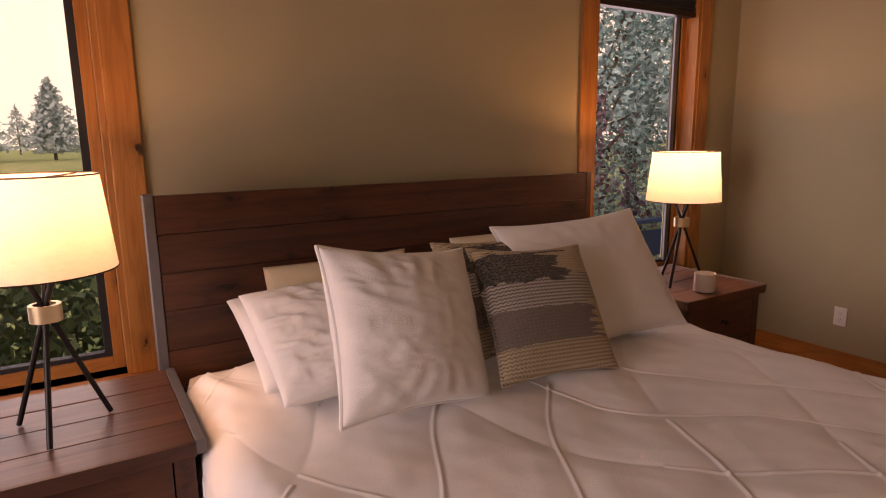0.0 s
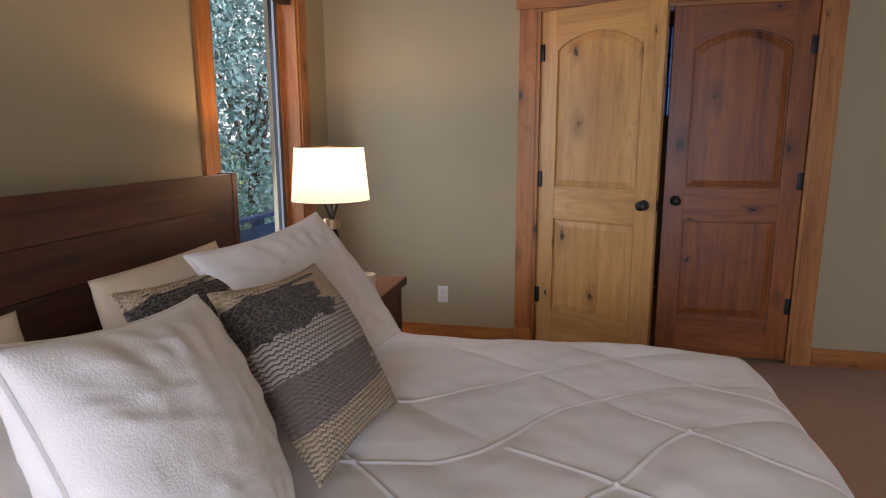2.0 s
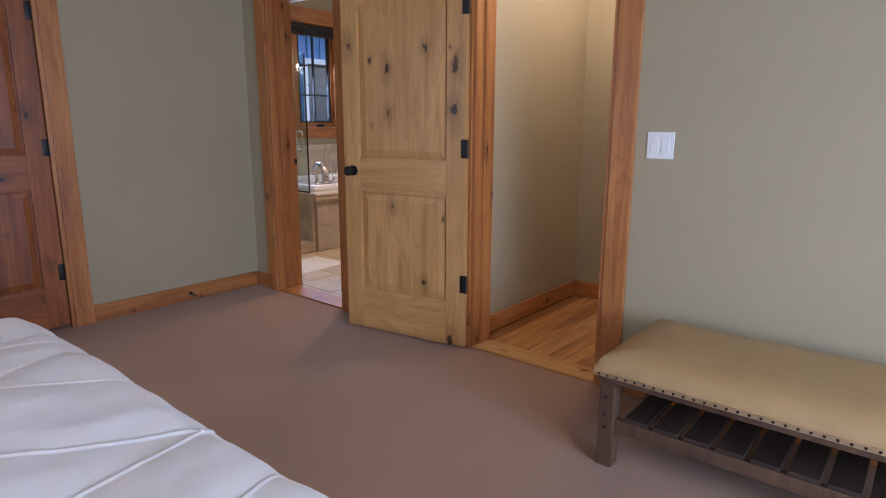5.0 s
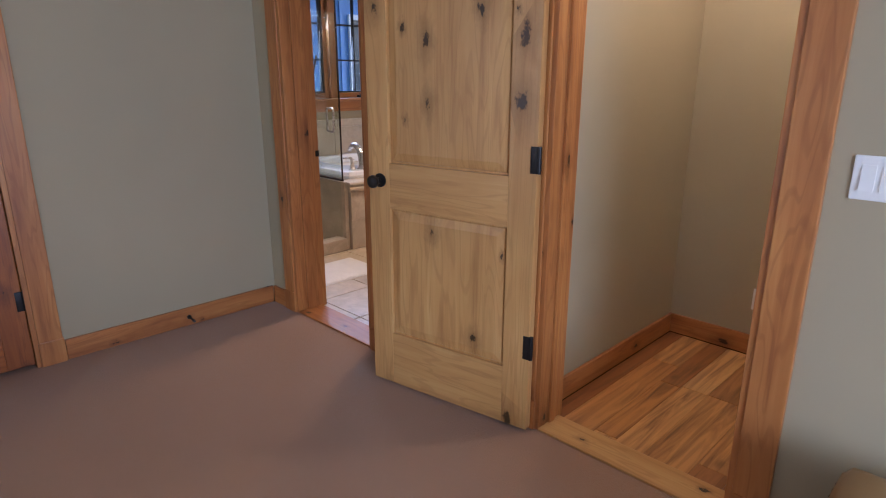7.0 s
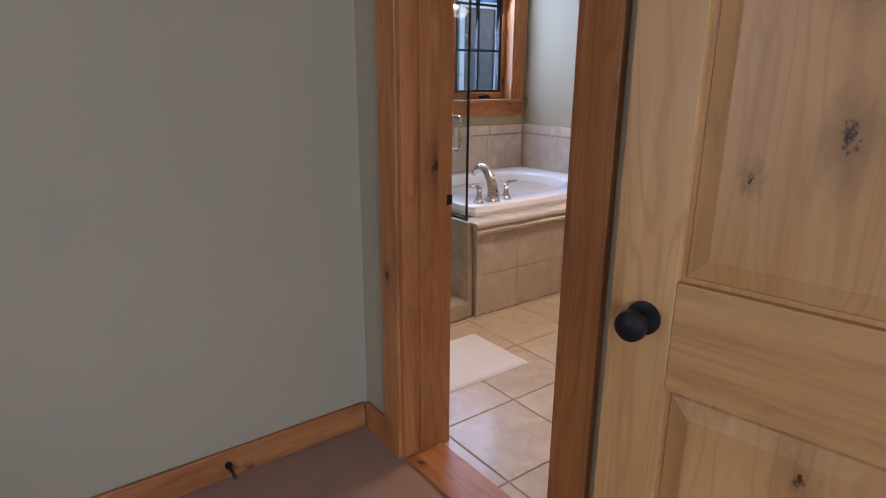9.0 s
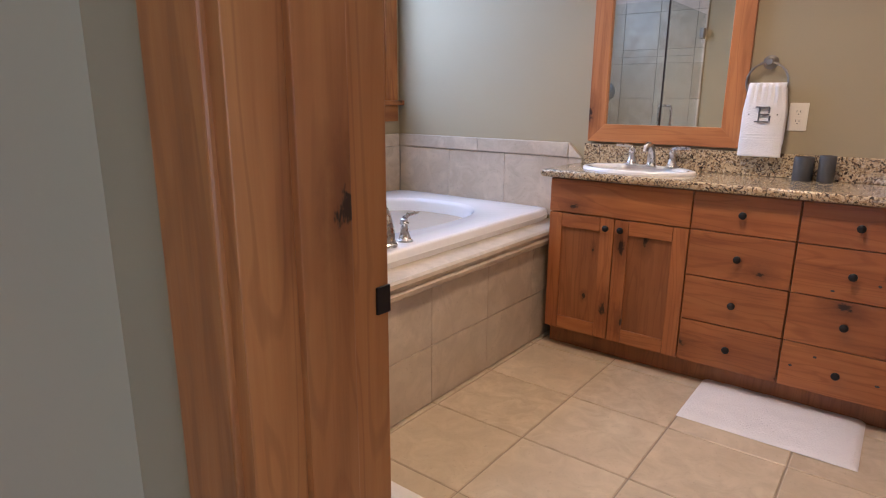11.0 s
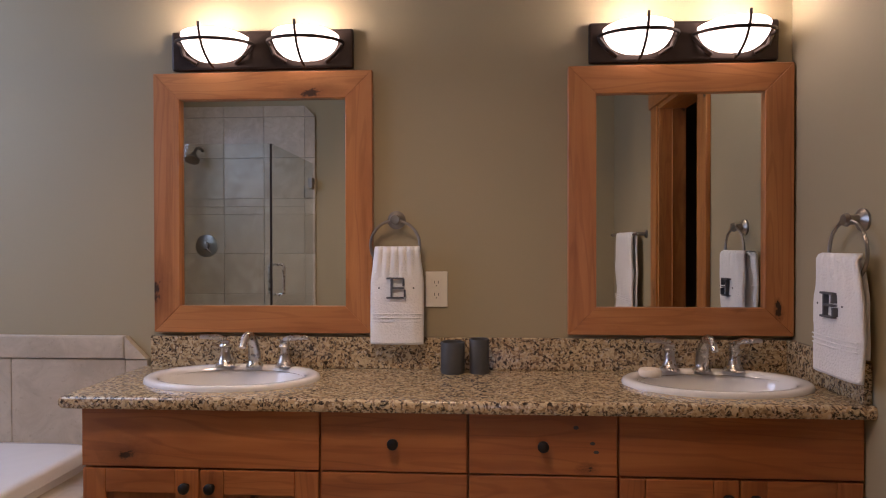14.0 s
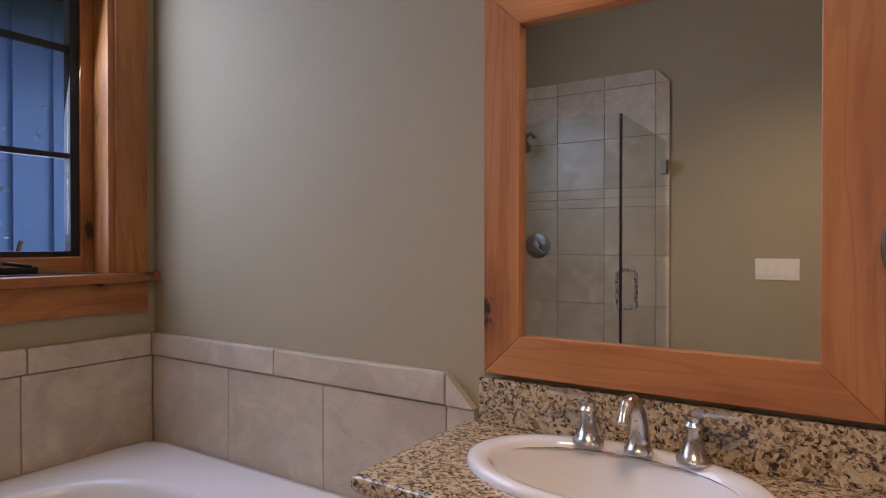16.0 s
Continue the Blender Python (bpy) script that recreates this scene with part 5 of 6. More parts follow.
def sconce(x0, x1, bowls):
    host = thing("vanity_light", "lit two-bowl vanity light on a dark bronze backplate", "wall light", "vanity lights", pose(0, 0, 0))
    part("backplate", bx(B(), x0, x1, RY + 0.002, RY + 0.026, 1.886, 2.014, 0.008), M["bronze"], host)
    for cx in bowls:
        bm = B()
        n = 24
        rows = []
        for k in range(9):
            t = k / 8 * math.pi / 2
            r, z = 0.108 * math.cos(t) ** 0.8 if k < 8 else 0.0, 1.988 - 0.080 * math.sin(t)
            rows.append([bm.verts.new((cx + r * math.cos(math.pi * i / n), RY + 0.027 + 1.05 * r * math.sin(math.pi * i / n), z)) for i in range(n + 1)])
        for a, b in zip(rows, rows[1:]):
            for i in range(n):
                bm.faces.new((a[i], a[i + 1], b[i + 1], b[i]))
        bmesh.ops.remove_doubles(bm, verts=bm.verts, dist=0.0005)
        bmesh.ops.recalc_face_normals(bm, faces=bm.faces)
        part("glass_bowl", bm, M["bowl_glow"], host, "glowing frosted glass bowl", "all")
        bm = B()
        tube(bm, [(cx + 0.121 * math.cos(math.pi * i / 20), RY + 0.026 + 0.127 * math.sin(math.pi * i / 20), 1.968 - 0.018 * math.sin(math.pi * i / 20)) for i in range(21)], 0.0055, 8)
        part("band", bm, M["bronze"], host, "dark bronze band", True)
        bm = B()
        tube(bm, [(cx, RY + 0.030 + 0.127 * math.cos(t), 1.998 - 0.112 * math.sin(t)) for t in [i / 14 * math.pi / 2 * 0.9 for i in range(15)]], 0.0045, 8)
        part("strap", bm, M["bronze"], host, "", True)
        for s in (-1, 1):
            bm = B()
            tube(bm, [(cx + s * 0.123, RY + 0.02, 1.97), (cx + s * 0.100, RY + 0.045, 1.925), (cx + s * 0.066, RY + 0.03, 1.905)], 0.007, 8)
            part("arm", bm, M["bronze"], host, "", True)
        bm = B()
        turned(bm, [(0, 0), (0.012, 0.0), (0.024, 0.030), (0.020, 0.050), (0, 0.060)], 14, Matrix.Translation((cx, RY + 0.075, 1.925)))
        part("light_bulb", bm, M["bulb"], host, "", True)


sconce(5.187, 5.793, SCONCE_X[:2])
sconce(3.842, 4.428, SCONCE_X[2:])


def letter_b(parent, zc):
    """An embroidered slab-serif capital B, sewn on the towel's face."""
    bm = B()
    h, w, s = 0.066, 0.060, 0.0052
    y0, y1 = 0.030, 0.0445
    bx(bm, 0.012, 0.012 + s, y0, y1, zc - h / 2, zc + h / 2)
    for z in (-h / 2, -s / 2, h / 2 - s):
        bx(bm, -w / 2 + 0.006, w / 2 if abs(z) > 0.01 else 0.013, y0, y1 + 0.0004, zc + z, zc + z + s)
    for z, k in ((-h / 2, 0.0), (0.001, 0.004)):
        bx(bm, -w / 2 + k, -w / 2 + s + k, y0, y1 + 0.0008, zc + z + 0.005, zc + z + h / 2 - 0.005)
    part("monogram", bm, M["thread"], parent, "grey embroidered letter")


def towel_ring(m, label):
    host = thing("towel_ring", label, "towel ring", "", m)
    bm = B()
    turned(bm, [(0.030, 0), (0.030, 0.006), (0.022, 0.012), (0.014, 0.016), (0.012, 0.034), (0.018, 0.042), (0.014, 0.052), (0, 0.055)], 22, Matrix.Rotation(radians(-90), 4, "X"))
    part("rosette", bm, M["nickel_dark"], host, "", True)
    bm = B()
    tube(bm, [(0.080 * math.sin(2 * math.pi * i / 36), 0.040, -0.082 + 0.080 * math.cos(2 * math.pi * i / 36)) for i in range(36)], 0.0048, 8, True)
    part("ring", bm, M["nickel_dark"], host, "", True)
    return host


def hand_towel(m, w, front, back, label, mono=True, spread=0.0):
    """A folded hand towel hung over a ring: local x across, y out of the wall, z up from the ring's bottom."""
    bm = B()
    def f(u, v):
        s = -back + v * (front + back)
        r = 0.014
        if s < -r * 1.57:
            y, z = -r, s + r * 1.57
        elif s > r * 1.57:
            y, z = r, -(s - r * 1.57)
        else:
            y, z = r * math.sin(s / r), r * math.cos(s / r)
        a = 2 * u - 1
        k = max(0.0, min(1.0, -z / 0.10))
        ww = w * (0.86 + 0.14 * k)
        x = ww / 2 * a
        if s > 0 and abs(z + front * 0.62) < 0.004 * 8:
            y -= 0.0018 * (0.5 + 0.5 * math.cos((z + front * 0.62) / 0.008 * math.pi * 2))
        p = Vector((x, y, z * 0.8)) + Vector((w * 9, front * 5, 0))
        y += 0.010 * k * noise.noise(p * 9) + (0.012 if s > 0 else -0.004) * (1 - abs(a) ** 5) + (1 - k) * 0.006 * math.sin(18 * a)
        if s < 0:
            x += spread
        return Vector((x, y, z))
    grid(bm, 26, 70, f)
    bmesh.ops.recalc_face_normals(bm, faces=bm.faces)
    ob = solo("hand_towel", bm, M["towel"], label, "towel", smooth="all")
    so = ob.modifiers.new("pile", "SOLIDIFY")
    so.thickness, so.offset = 0.010, 0
    for q in (-0.012, 0.0, 0.012):
        b2 = B()
        tube(b2, [(w / 2 * a * 0.96, 0.0345 - 0.010 * abs(a) ** 5, -front * 0.66 + q) for a in [i / 12 * 2 - 1 for i in range(13)]], 0.0022, 6)
        part("woven_band", b2, M["towel"], ob, smooth=True)
    if mono:
        letter_b(ob, -front * 0.36)
        for s in (-1, 1):
            b2 = B()
            turned(b2, [(0, 0.002), (0.0028, 0.001), (0.003, 0)], 8, Matrix.Translation((s * 0.055, 0.036, -front * 0.36)) @ Matrix.Rotation(radians(-90), 4, "X"))
            part("dot", b2, M["thread"], ob)
    ob.matrix_basis = Matrix.Translation(ORIGIN) @ m
    return ob


towel_ring(pose(5.048, RY, 1.390), "round pewter towel ring on the wall between the mirrors")
hand_towel(pose(5.040, RY + 0.040, 1.286), 0.165, 0.315, 0.26, "white hand towel with a grey B monogram, hung in a ring")
towel_ring(pose(RW, -2.45, 1.372, 0, 0, -90), "round pewter towel ring on the end wall")
hand_towel(pose(RW + 0.040, -2.465, 1.268, 0, 0, -90), 0.205, 0.325, 0.27, "white hand towel with a grey B monogram, hung by the counter", True, 0.03)

bar = thing("towel_bar", "pewter towel bar on the end wall", "towel bar", m=pose(RW, -0.83, 1.37, 0, 0, -90))
for _s in (-0.32, 0.32):
    _bm = B()
    turned(_bm, [(0.024, 0), (0.024, 0.006), (0.012, 0.012), (0.010, 0.050), (0.014, 0.058), (0, 0.070)], 18, Matrix.Translation((_s, 0, 0)) @ Matrix.Rotation(radians(-90), 4, "X"))
    part("post", _bm, M["nickel_dark"], bar, "", True)
part("rail", rod(B(), (-0.32, 0.055, 0), (0.32, 0.055, 0), 0.008), M["nickel_dark"], bar, smooth=True)
hand_towel(pose(RW + 0.055, -0.89, 1.366, 0, 0, -90), 0.40, 0.60, 0.58, "white bath towel hung over the bar", False)

outlet("outlet", pose(4.917, RY, 1.164, 0, 0, 180), "almond duplex outlet above the vanity", "almond_plastic")
outlet("light_switch", pose(RW, -2.50, 1.15, 0, 0, 90), "almond rocker switch on the bathroom end wall", "almond_plastic", 1)
outlet("light_switch", pose(5.44, -0.31, 1.175, 0, 0, 0), "almond plate of four rocker switches beside the doorway", "almond_plastic", 4)

for _x, _r, _h in ((4.862, 0.038, 0.098), (4.778, 0.031, 0.108)):
    _bm = B()
    turned(_bm, [(0, 0), (_r * 0.96, 0), (_r, 0.003), (_r, _h - 0.004), (_r * 0.97, _h), (_r * 0.86, _h - 0.001), (_r * 0.84, _h - 0.03), (0, _h - 0.031)], 28, Matrix.Translation((_x, -2.735, CT + 0.0005)))
    solo("tumbler", _bm, M["ceramic_grey"], "charcoal ceramic tumbler on the counter by the backsplash", "cup", "counter tumblers", smooth=True)
_bm = B()
turned(_bm, [(0, 0), (0.030, 0), (0.033, 0.006), (0.033, 0.016), (0.029, 0.021), (0, 0.022)], 26, Matrix.Translation((4.272, -2.655, CT + 0.0145)))
solo("soap", _bm, M["wax"], "round cream soap on the sink's rim", "soap", smooth=True)


def bath_mat(x0, x1, y0, y1, label):
    bm = B()
    def f(u, v):
        a, b = 2 * u - 1, 2 * v - 1
        e = max(0.0, 1 - max(abs(a), abs(b)) ** 14)
        x, y = x0 + u * (x1 - x0), y0 + v * (y1 - y0)
        return Vector((x, y, 0.002 + 0.012 * e ** 0.5 + e * 0.003 * noise.noise(Vector((x * 14, y * 14, 0)))))
    grid(bm, 40, 40, f)
    solo("bath_mat", bm, M["mat"], label, "bath mat", "bath mats", smooth="all")


bath_mat(4.49, 5.10, -2.54, -2.11, "white cotton bath mat on the tile before the vanity")
bath_mat(5.31, 5.75, -1.09, -0.45, "white cotton bath mat on the tile before the shower")

# ---- tub and its tiled surround ----
TF, TZ = 5.93, 0.515   # face of the skirt and top of its tiles
tub_base = thing("tub_surround", "beige stone tiled tub surround with a moulded edge", "tub surround")
part("core", bx(B(), TF + 0.008, RX - 0.02, RY + 0.003, -1.252, 0.0, 0.575), M["grout_pale"], tub_base)
_bm = prism(B(), [(TF + 0.012, 0.505), (TF - 0.010, 0.508), (TF - 0.026, 0.520), (TF - 0.028, 0.535), (TF - 0.018, 0.545), (TF - 0.022, 0.556), (TF - 0.030, 0.566), (TF - 0.026, 0.580), (TF - 0.010, 0.587), (6.06, 0.587), (6.06, 0.574), (TF + 0.012, 0.574)], 1, -2.79, -1.225)
part("edge_moulding", _bm, M["wall_tile"], tub_base, "moulded stone edge")


def bathtub():
    host = thing("bathtub", "white drop-in soaking tub with an oval well", "bathtub")
    x0, x1, y0, y1, zt = 6.045, RX - 0.022, RY + 0.022, -1.315, 0.648
    cx, cy = (x0 + x1) / 2 + 0.035, (y0 + y1) / 2
    bm = B()
    n = 72
    def rect(t, inset, p):
        c, s = math.cos(t), math.sin(t)
        a, b = (x1 - x0) / 2 - inset, (y1 - y0) / 2 - inset
        k = (abs(c) ** p + abs(s) ** p) ** (-1 / p)
        return (x0 + x1) / 2 + a * k * c, (y0 + y1) / 2 + b * k * s
    def oval(t, f):
        a, b = ((x1 - x0) / 2 - 0.155) * f, ((y1 - y0) / 2 - 0.20) * f
        c, s = math.cos(t), math.sin(t)
        k = (abs(c) ** 2.6 + abs(s) ** 2.6) ** (-1 / 2.6)
        return cx + a * k * c, cy + b * k * s
    rows = []
    for inset, z in ((0.0, 0.5875), (-0.004, 0.612), (0.0, 0.618), (0.002, 0.638), (0.010, 0.646), (0.030, zt)):
        rows.append([bm.verts.new((*rect(2 * math.pi * i / n, inset, 24), z)) for i in range(n)])
    for f, z in ((1.0, zt), (0.975, zt - 0.006), (0.955, zt - 0.022), (0.93, 0.54), (0.88, 0.40), (0.78, 0.28), (0.60, 0.235), (0.25, 0.225)):
        rows.append([bm.verts.new((*oval(2 * math.pi * i / n, f), z)) for i in range(n)])
    for a, b in zip(rows, rows[1:]):
        for i in range(n):
            j = (i + 1) % n
            bm.faces.new((a[i], a[j], b[j], b[i]))
    bm.faces.new(rows[-1])
    bmesh.ops.recalc_face_normals(bm, faces=bm.faces)
    part("tub_shell", bm, M["acrylic"], host, "", True)


bathtub()
faucet(6.14, -1.545, 0.6485, 1.75, -90, "tub_faucet", "brushed nickel arched tub filler with lever handles")


def tile_wall(host, axis, face, out, b0, b1, rows, first, step, t=0.009, name="tile", mat="wall_tile", stagger=0.0):
    """Separate tiles on a wall face; rows of (z0, z1)."""
    cache = {}
    for k, (z0, z1) in enumerate(rows):
        c = first - stagger * (k % 2) * step
        while c < b1:
            lo, hi = max(c, b0), min(c + step, b1)
            c += step
            if hi - lo < 0.02:
                continue
            key = (round(hi - lo, 3), round(z1 - z0, 3))
            if key not in cache:
                w, h, g, e = key[0] / 2, key[1] / 2, 0.0010, 0.0016
                bm = B()
                pa = [(-w + g, -h + g), (w - g, -h + g), (w - g, h - g), (-w + g, h - g)]
                pb = [(-w + g + e, -h + g + e), (w - g - e, -h + g + e), (w - g - e, h - g - e), (-w + g + e, h - g - e)]
                ra, rb, rc = ([bm.verts.new((x, y, z) if axis == 1 else (y, x, z)) for x, z in p] for p, y in ((pa, 0), (pa, out * (t - 0.002)), (pb, out * t)))
                for p, q in ((ra, rb), (rb, rc)):
                    for i in range(4):
                        bm.faces.new((p[i], p[(i + 1) % 4], q[(i + 1) % 4], q[i]))
                bm.faces.new(rc)
                bmesh.ops.recalc_face_normals(bm, faces=bm.faces)
                cache[key] = mesh_of(name, bm, M[mat])
            ob = new(name, cache[key])
            ob.parent = host
            mid = ((lo + hi) / 2, face) if axis == 1 else (face, (lo + hi) / 2)
            ob.location = (*mid, (z0 + z1) / 2)


tile_wall(tub_base, 0, TF + 0.008, -1, RY + 0.01, -1.25, [(0.004, 0.258), (0.258, 0.512)], RY + 0.01, 0.405, 0.008)

splash = thing("tub_wainscot", "beige stone wall tiles with a slim cap above the tub", "wall tile")
part("bed", bx(B(), 5.884, RX - 0.001, RY + 0.001, RY + 0.009, 0.60, 0.928), M["grout_pale"], splash)
part("bed", bx(B(), RX - 0.009, RX - 0.001, RY + 0.012, -1.26, 0.60, 0.928), M["grout_pale"], splash)
tile_wall(splash, 1, RY + 0.009, 1, 5.962, RX - 0.020, [(0.606, 0.928)], 5.962, 0.40)
tile_wall(splash, 1, RY + 0.009, 1, 5.884, 5.962, [(0.66, 0.928)], 5.884, 0.078)
tile_wall(splash, 0, RX - 0.009, -1, RY + 0.020, -1.26, [(0.606, 0.928)], RY + 0.02, 0.40)
for _i, (_a, _b) in enumerate(((5.962, 6.55), (6.55, RX - 0.022))):
    part("cap_tile", bx(B(), _a + 0.001, _b - 0.001, RY + 0.001, RY + 0.026, 0.930, 1.006, 0.006), M["wall_tile"], splash)
part("cap_tile", prism(B(), [(5.886, 0.930), (5.960, 0.930), (5.960, 1.004)], 1, RY + 0.001, RY + 0.024), M["wall_tile"], splash)
for _a in range(4):
    part("cap_tile", bx(B(), RX - 0.026, RX - 0.001, RY + 0.028 + _a * 0.379, RY + 0.026 + (_a + 1) * 0.379, 0.930, 1.006, 0.006), M["wall_tile"], splash)
ORIGIN.xyz = 0, 0, 0

# ---- shower ----
shower = thing("shower_tiling", "beige stone tiled shower walls with a low curb", "wall tile")
part("bed", bx(B(), 6.018, BX - 0.001, -0.168, -0.161, 0.0, 2.346), M["grout_pale"], shower)
part("bed", bx(B(), BX - 0.008, BX - 0.001, -1.10, -0.17, 0.0, 2.346), M["grout_pale"], shower)
part("curb", bx(B(), 5.90, 6.03, -1.06, -0.162, 0.0, 0.105, 0.008), M["wall_tile"], shower)
part("knee_wall", bx(B(), 5.915, BX - 0.03, -1.098, -1.060, 0.0, 0.586, 0.004), M["wall_tile"], shower)
part("shower_floor", bx(B(), 6.03, BX - 0.01, -1.06, -0.17, 0.0, 0.03), M["floor_tile"], shower)
_rows = [(0.03, 0.335), (0.335, 0.637), (0.637, 0.939), (0.939, 1.241), (1.241, 1.535), (1.535, 1.592), (1.592, 1.652), (1.652, 1.957), (1.957, 2.262)]
tile_wall(shower, 1, -0.168, -1, 6.02, BX - 0.012, _rows, 6.02, 0.308)
tile_wall(shower, 1, -0.168, -1, 5.94, 6.02, [(0.11, 0.335)] + _rows[1:5] + [(1.535, 1.652)] + _rows[7:], 5.94, 0.08)
tile_wall(shower, 1, -0.168, -1, 6.02, BX - 0.012, [(2.262, 2.345)], 6.02, 0.308)
part("cap_tile", prism(B(), [(5.941, 2.263), (6.019, 2.263), (6.019, 2.344)], 1, -0.177, -0.166), M["wall_tile"], shower)
tile_wall(shower, 0, BX - 0.008, -1, -1.10, -0.18, _rows + [(2.262, 2.345)], -1.10, 0.308)

encl = thing("shower_enclosure", "frameless clear glass shower door and side panel", "shower glass")
door_g = part("glass_door", bx(B(), 5.955, 5.965, -1.075, -0.182, 0.115, 1.91), M["shower_glass"], encl, "clear glass door")
door_g.visible_shadow = False
side_g = part("glass_panel", bx(B(), 5.969, BX - 0.02, -1.088, -1.078, 0.600, 1.91), M["shower_glass"], encl, "clear glass panel")
side_g.visible_shadow = False
part("edge_channel", bx(B(), 5.957, BX - 0.02, -1.090, -1.076, 0.587, 0.600), M["bronze"], encl, "dark channel")
part("edge_strip", bx(B(), 5.954, 5.966, -1.083, -1.075, 0.115, 1.91), M["bronze"], encl)
for _z in (0.42, 1.76):
    part("hinge", bx(B(), 5.945, 5.975, -0.245, -0.179, _z - 0.04, _z + 0.04, 0.003), M["nickel_dark"], encl)
for _s in (-1, 1):
    _bm = B()
    _x = 5.960 + _s * 0.045
    tube(_bm, [(5.960 + _s * 0.005, -0.985, 1.188), (_x - _s * 0.010, -0.985, 1.188), (_x, -0.985, 1.176), (_x, -0.985, 1.018), (_x - _s * 0.010, -0.985, 1.006), (5.960 + _s * 0.005, -0.985, 1.006)], 0.0085, 10)
    part("handle", _bm, M["nickel"], encl, "brushed nickel loop handle", True)

valve = thing("shower_valve", "round dark nickel shower valve on the tile", "shower valve", m=pose(6.77, -0.177, 1.30))
_bm = B()
turned(_bm, [(0.085, 0), (0.085, 0.006), (0.070, 0.012), (0.030, 0.016), (0.028, 0.045), (0, 0.05)], 30, Matrix.Rotation(radians(90), 4, "X"))
part("trim_plate", _bm, M["nickel_dark"], valve, "", True)
part("lever", rod(B(), (0, -0.04, 0), (-0.05, -0.045, -0.05), 0.008, 0.005), M["nickel_dark"], valve, smooth=True)
head = thing("shower_fixture", "dark nickel shower spray on a bent arm", "shower fixture", m=pose(6.80, -0.177, 1.995))
_bm = B()
tube(_bm, [(0, 0, 0.02), (0, -0.05, 0.035), (0, -0.10, 0.02), (0, -0.135, -0.02)], 0.011, 10)
part("arm", _bm, M["nickel_dark"], head, "", True)
_bm = B()
turned(_bm, [(0.012, 0.03), (0.020, 0.01), (0.050, -0.03), (0.052, -0.045), (0, -0.046)], 24, Matrix.Translation((0, -0.145, -0.035)) @ Matrix.Rotation(radians(-30), 4, "X"))
part("rose", _bm, M["nickel_dark"], head, "", True)

# ---- outside ----
GZ = -0.45
solo("ground", bx(B(), -180, 200, NY + 0.22, 260, GZ - 0.2, GZ), M["lawn"], "wide mown lawn outside the windows", "lawn", kind="structure")
solo("ground_side", bx(B(), BX + 0.19, 120, -90, NY + 0.22, GZ - 0.2, GZ - 0.004), M["lawn"], "grass strip beside the house", "lawn", kind="structure")
M["sky_glow"] = glow_mat("cloudy_sky", (0.56, 0.80, 1.0), 0.50)
_bm = B()
_n = 40
_lo, _hi = [], []
for _i in range(_n + 1):
    _a = radians(-60 + 240 * _i / _n)
    _lo.append(_bm.verts.new((230 * math.cos(_a), 10 + 230 * math.sin(_a), GZ - 2)))
    _hi.append(_bm.verts.new((230 * math.cos(_a), 10 + 230 * math.sin(_a), 150)))
for _i in range(_n):
    _bm.faces.new((_lo[_i], _lo[_i + 1], _hi[_i + 1], _hi[_i]))
solo("backdrop", _bm, M["sky_glow"], "pale overcast evening sky", "sky", kind="structure")


def leaves(name, pts, sizes, mat, parent, rng, tall=1.0):
    """One mesh of many small separate leaf quads at the given points."""
    n = len(pts)
    d = rng.normal(size=(n, 3))
    d /= np.linalg.norm(d, axis=1)[:, None]
    e = np.cross(d, rng.normal(size=(n, 3)))
    e /= np.linalg.norm(e, axis=1)[:, None]
    s = sizes[:, None]
    a, b = d * s * tall, e * s * 0.55
    v = np.stack([pts - a, pts + b, pts + a, pts - b], 1).reshape(-1, 3)
    me = bpy.data.meshes.new(name)
    me.from_pydata(v.tolist(), [], np.arange(4 * n).reshape(-1, 4).tolist())
    me.materials.append(mat)
    ob = new(name, me)
    ob.parent = parent
    return ob


def broadleaf(x, y, h, spread, n, leaf, mat, seed, label, low=0.15):
    rng = np.random.default_rng(seed)
    host = thing("tree", label, "tree", m=pose(x, y, GZ))
    bm = B()
    rod(bm, (0, 0, 0), (0.1, 0.05, h * 0.45), 0.11 * h / 5, 0.06 * h / 5, 10)
    tips = []
    for i in range(11):
        a, f = rng.uniform(0, 6.28), rng.uniform(0.25, 0.9)
        p = Vector((0.1 * f, 0.05 * f, h * 0.45 * f))
        q = Vector((spread * 0.7 * math.cos(a), spread * 0.7 * math.sin(a), h * rng.uniform(0.35, 0.95)))
        rod(bm, p, q, 0.04 * h / 5, 0.012, 6)
        tips.append(q)
    part("trunk", bm, M["bark"], host, smooth=True)
    cl = np.array([[rng.normal() * spread * 0.55, rng.normal() * spread * 0.55, h * rng.uniform(low, 1.0)] for _ in range(90)])
    k = rng.integers(0, len(cl), n)
    pts = cl[k] + rng.normal(size=(n, 3)) * spread * 0.17
    pts[:, 2] = np.maximum(pts[:, 2], 0.05)
    leaves("crown", pts, rng.uniform(0.6, 1.3, n) * leaf, mat, host, rng)
    return host


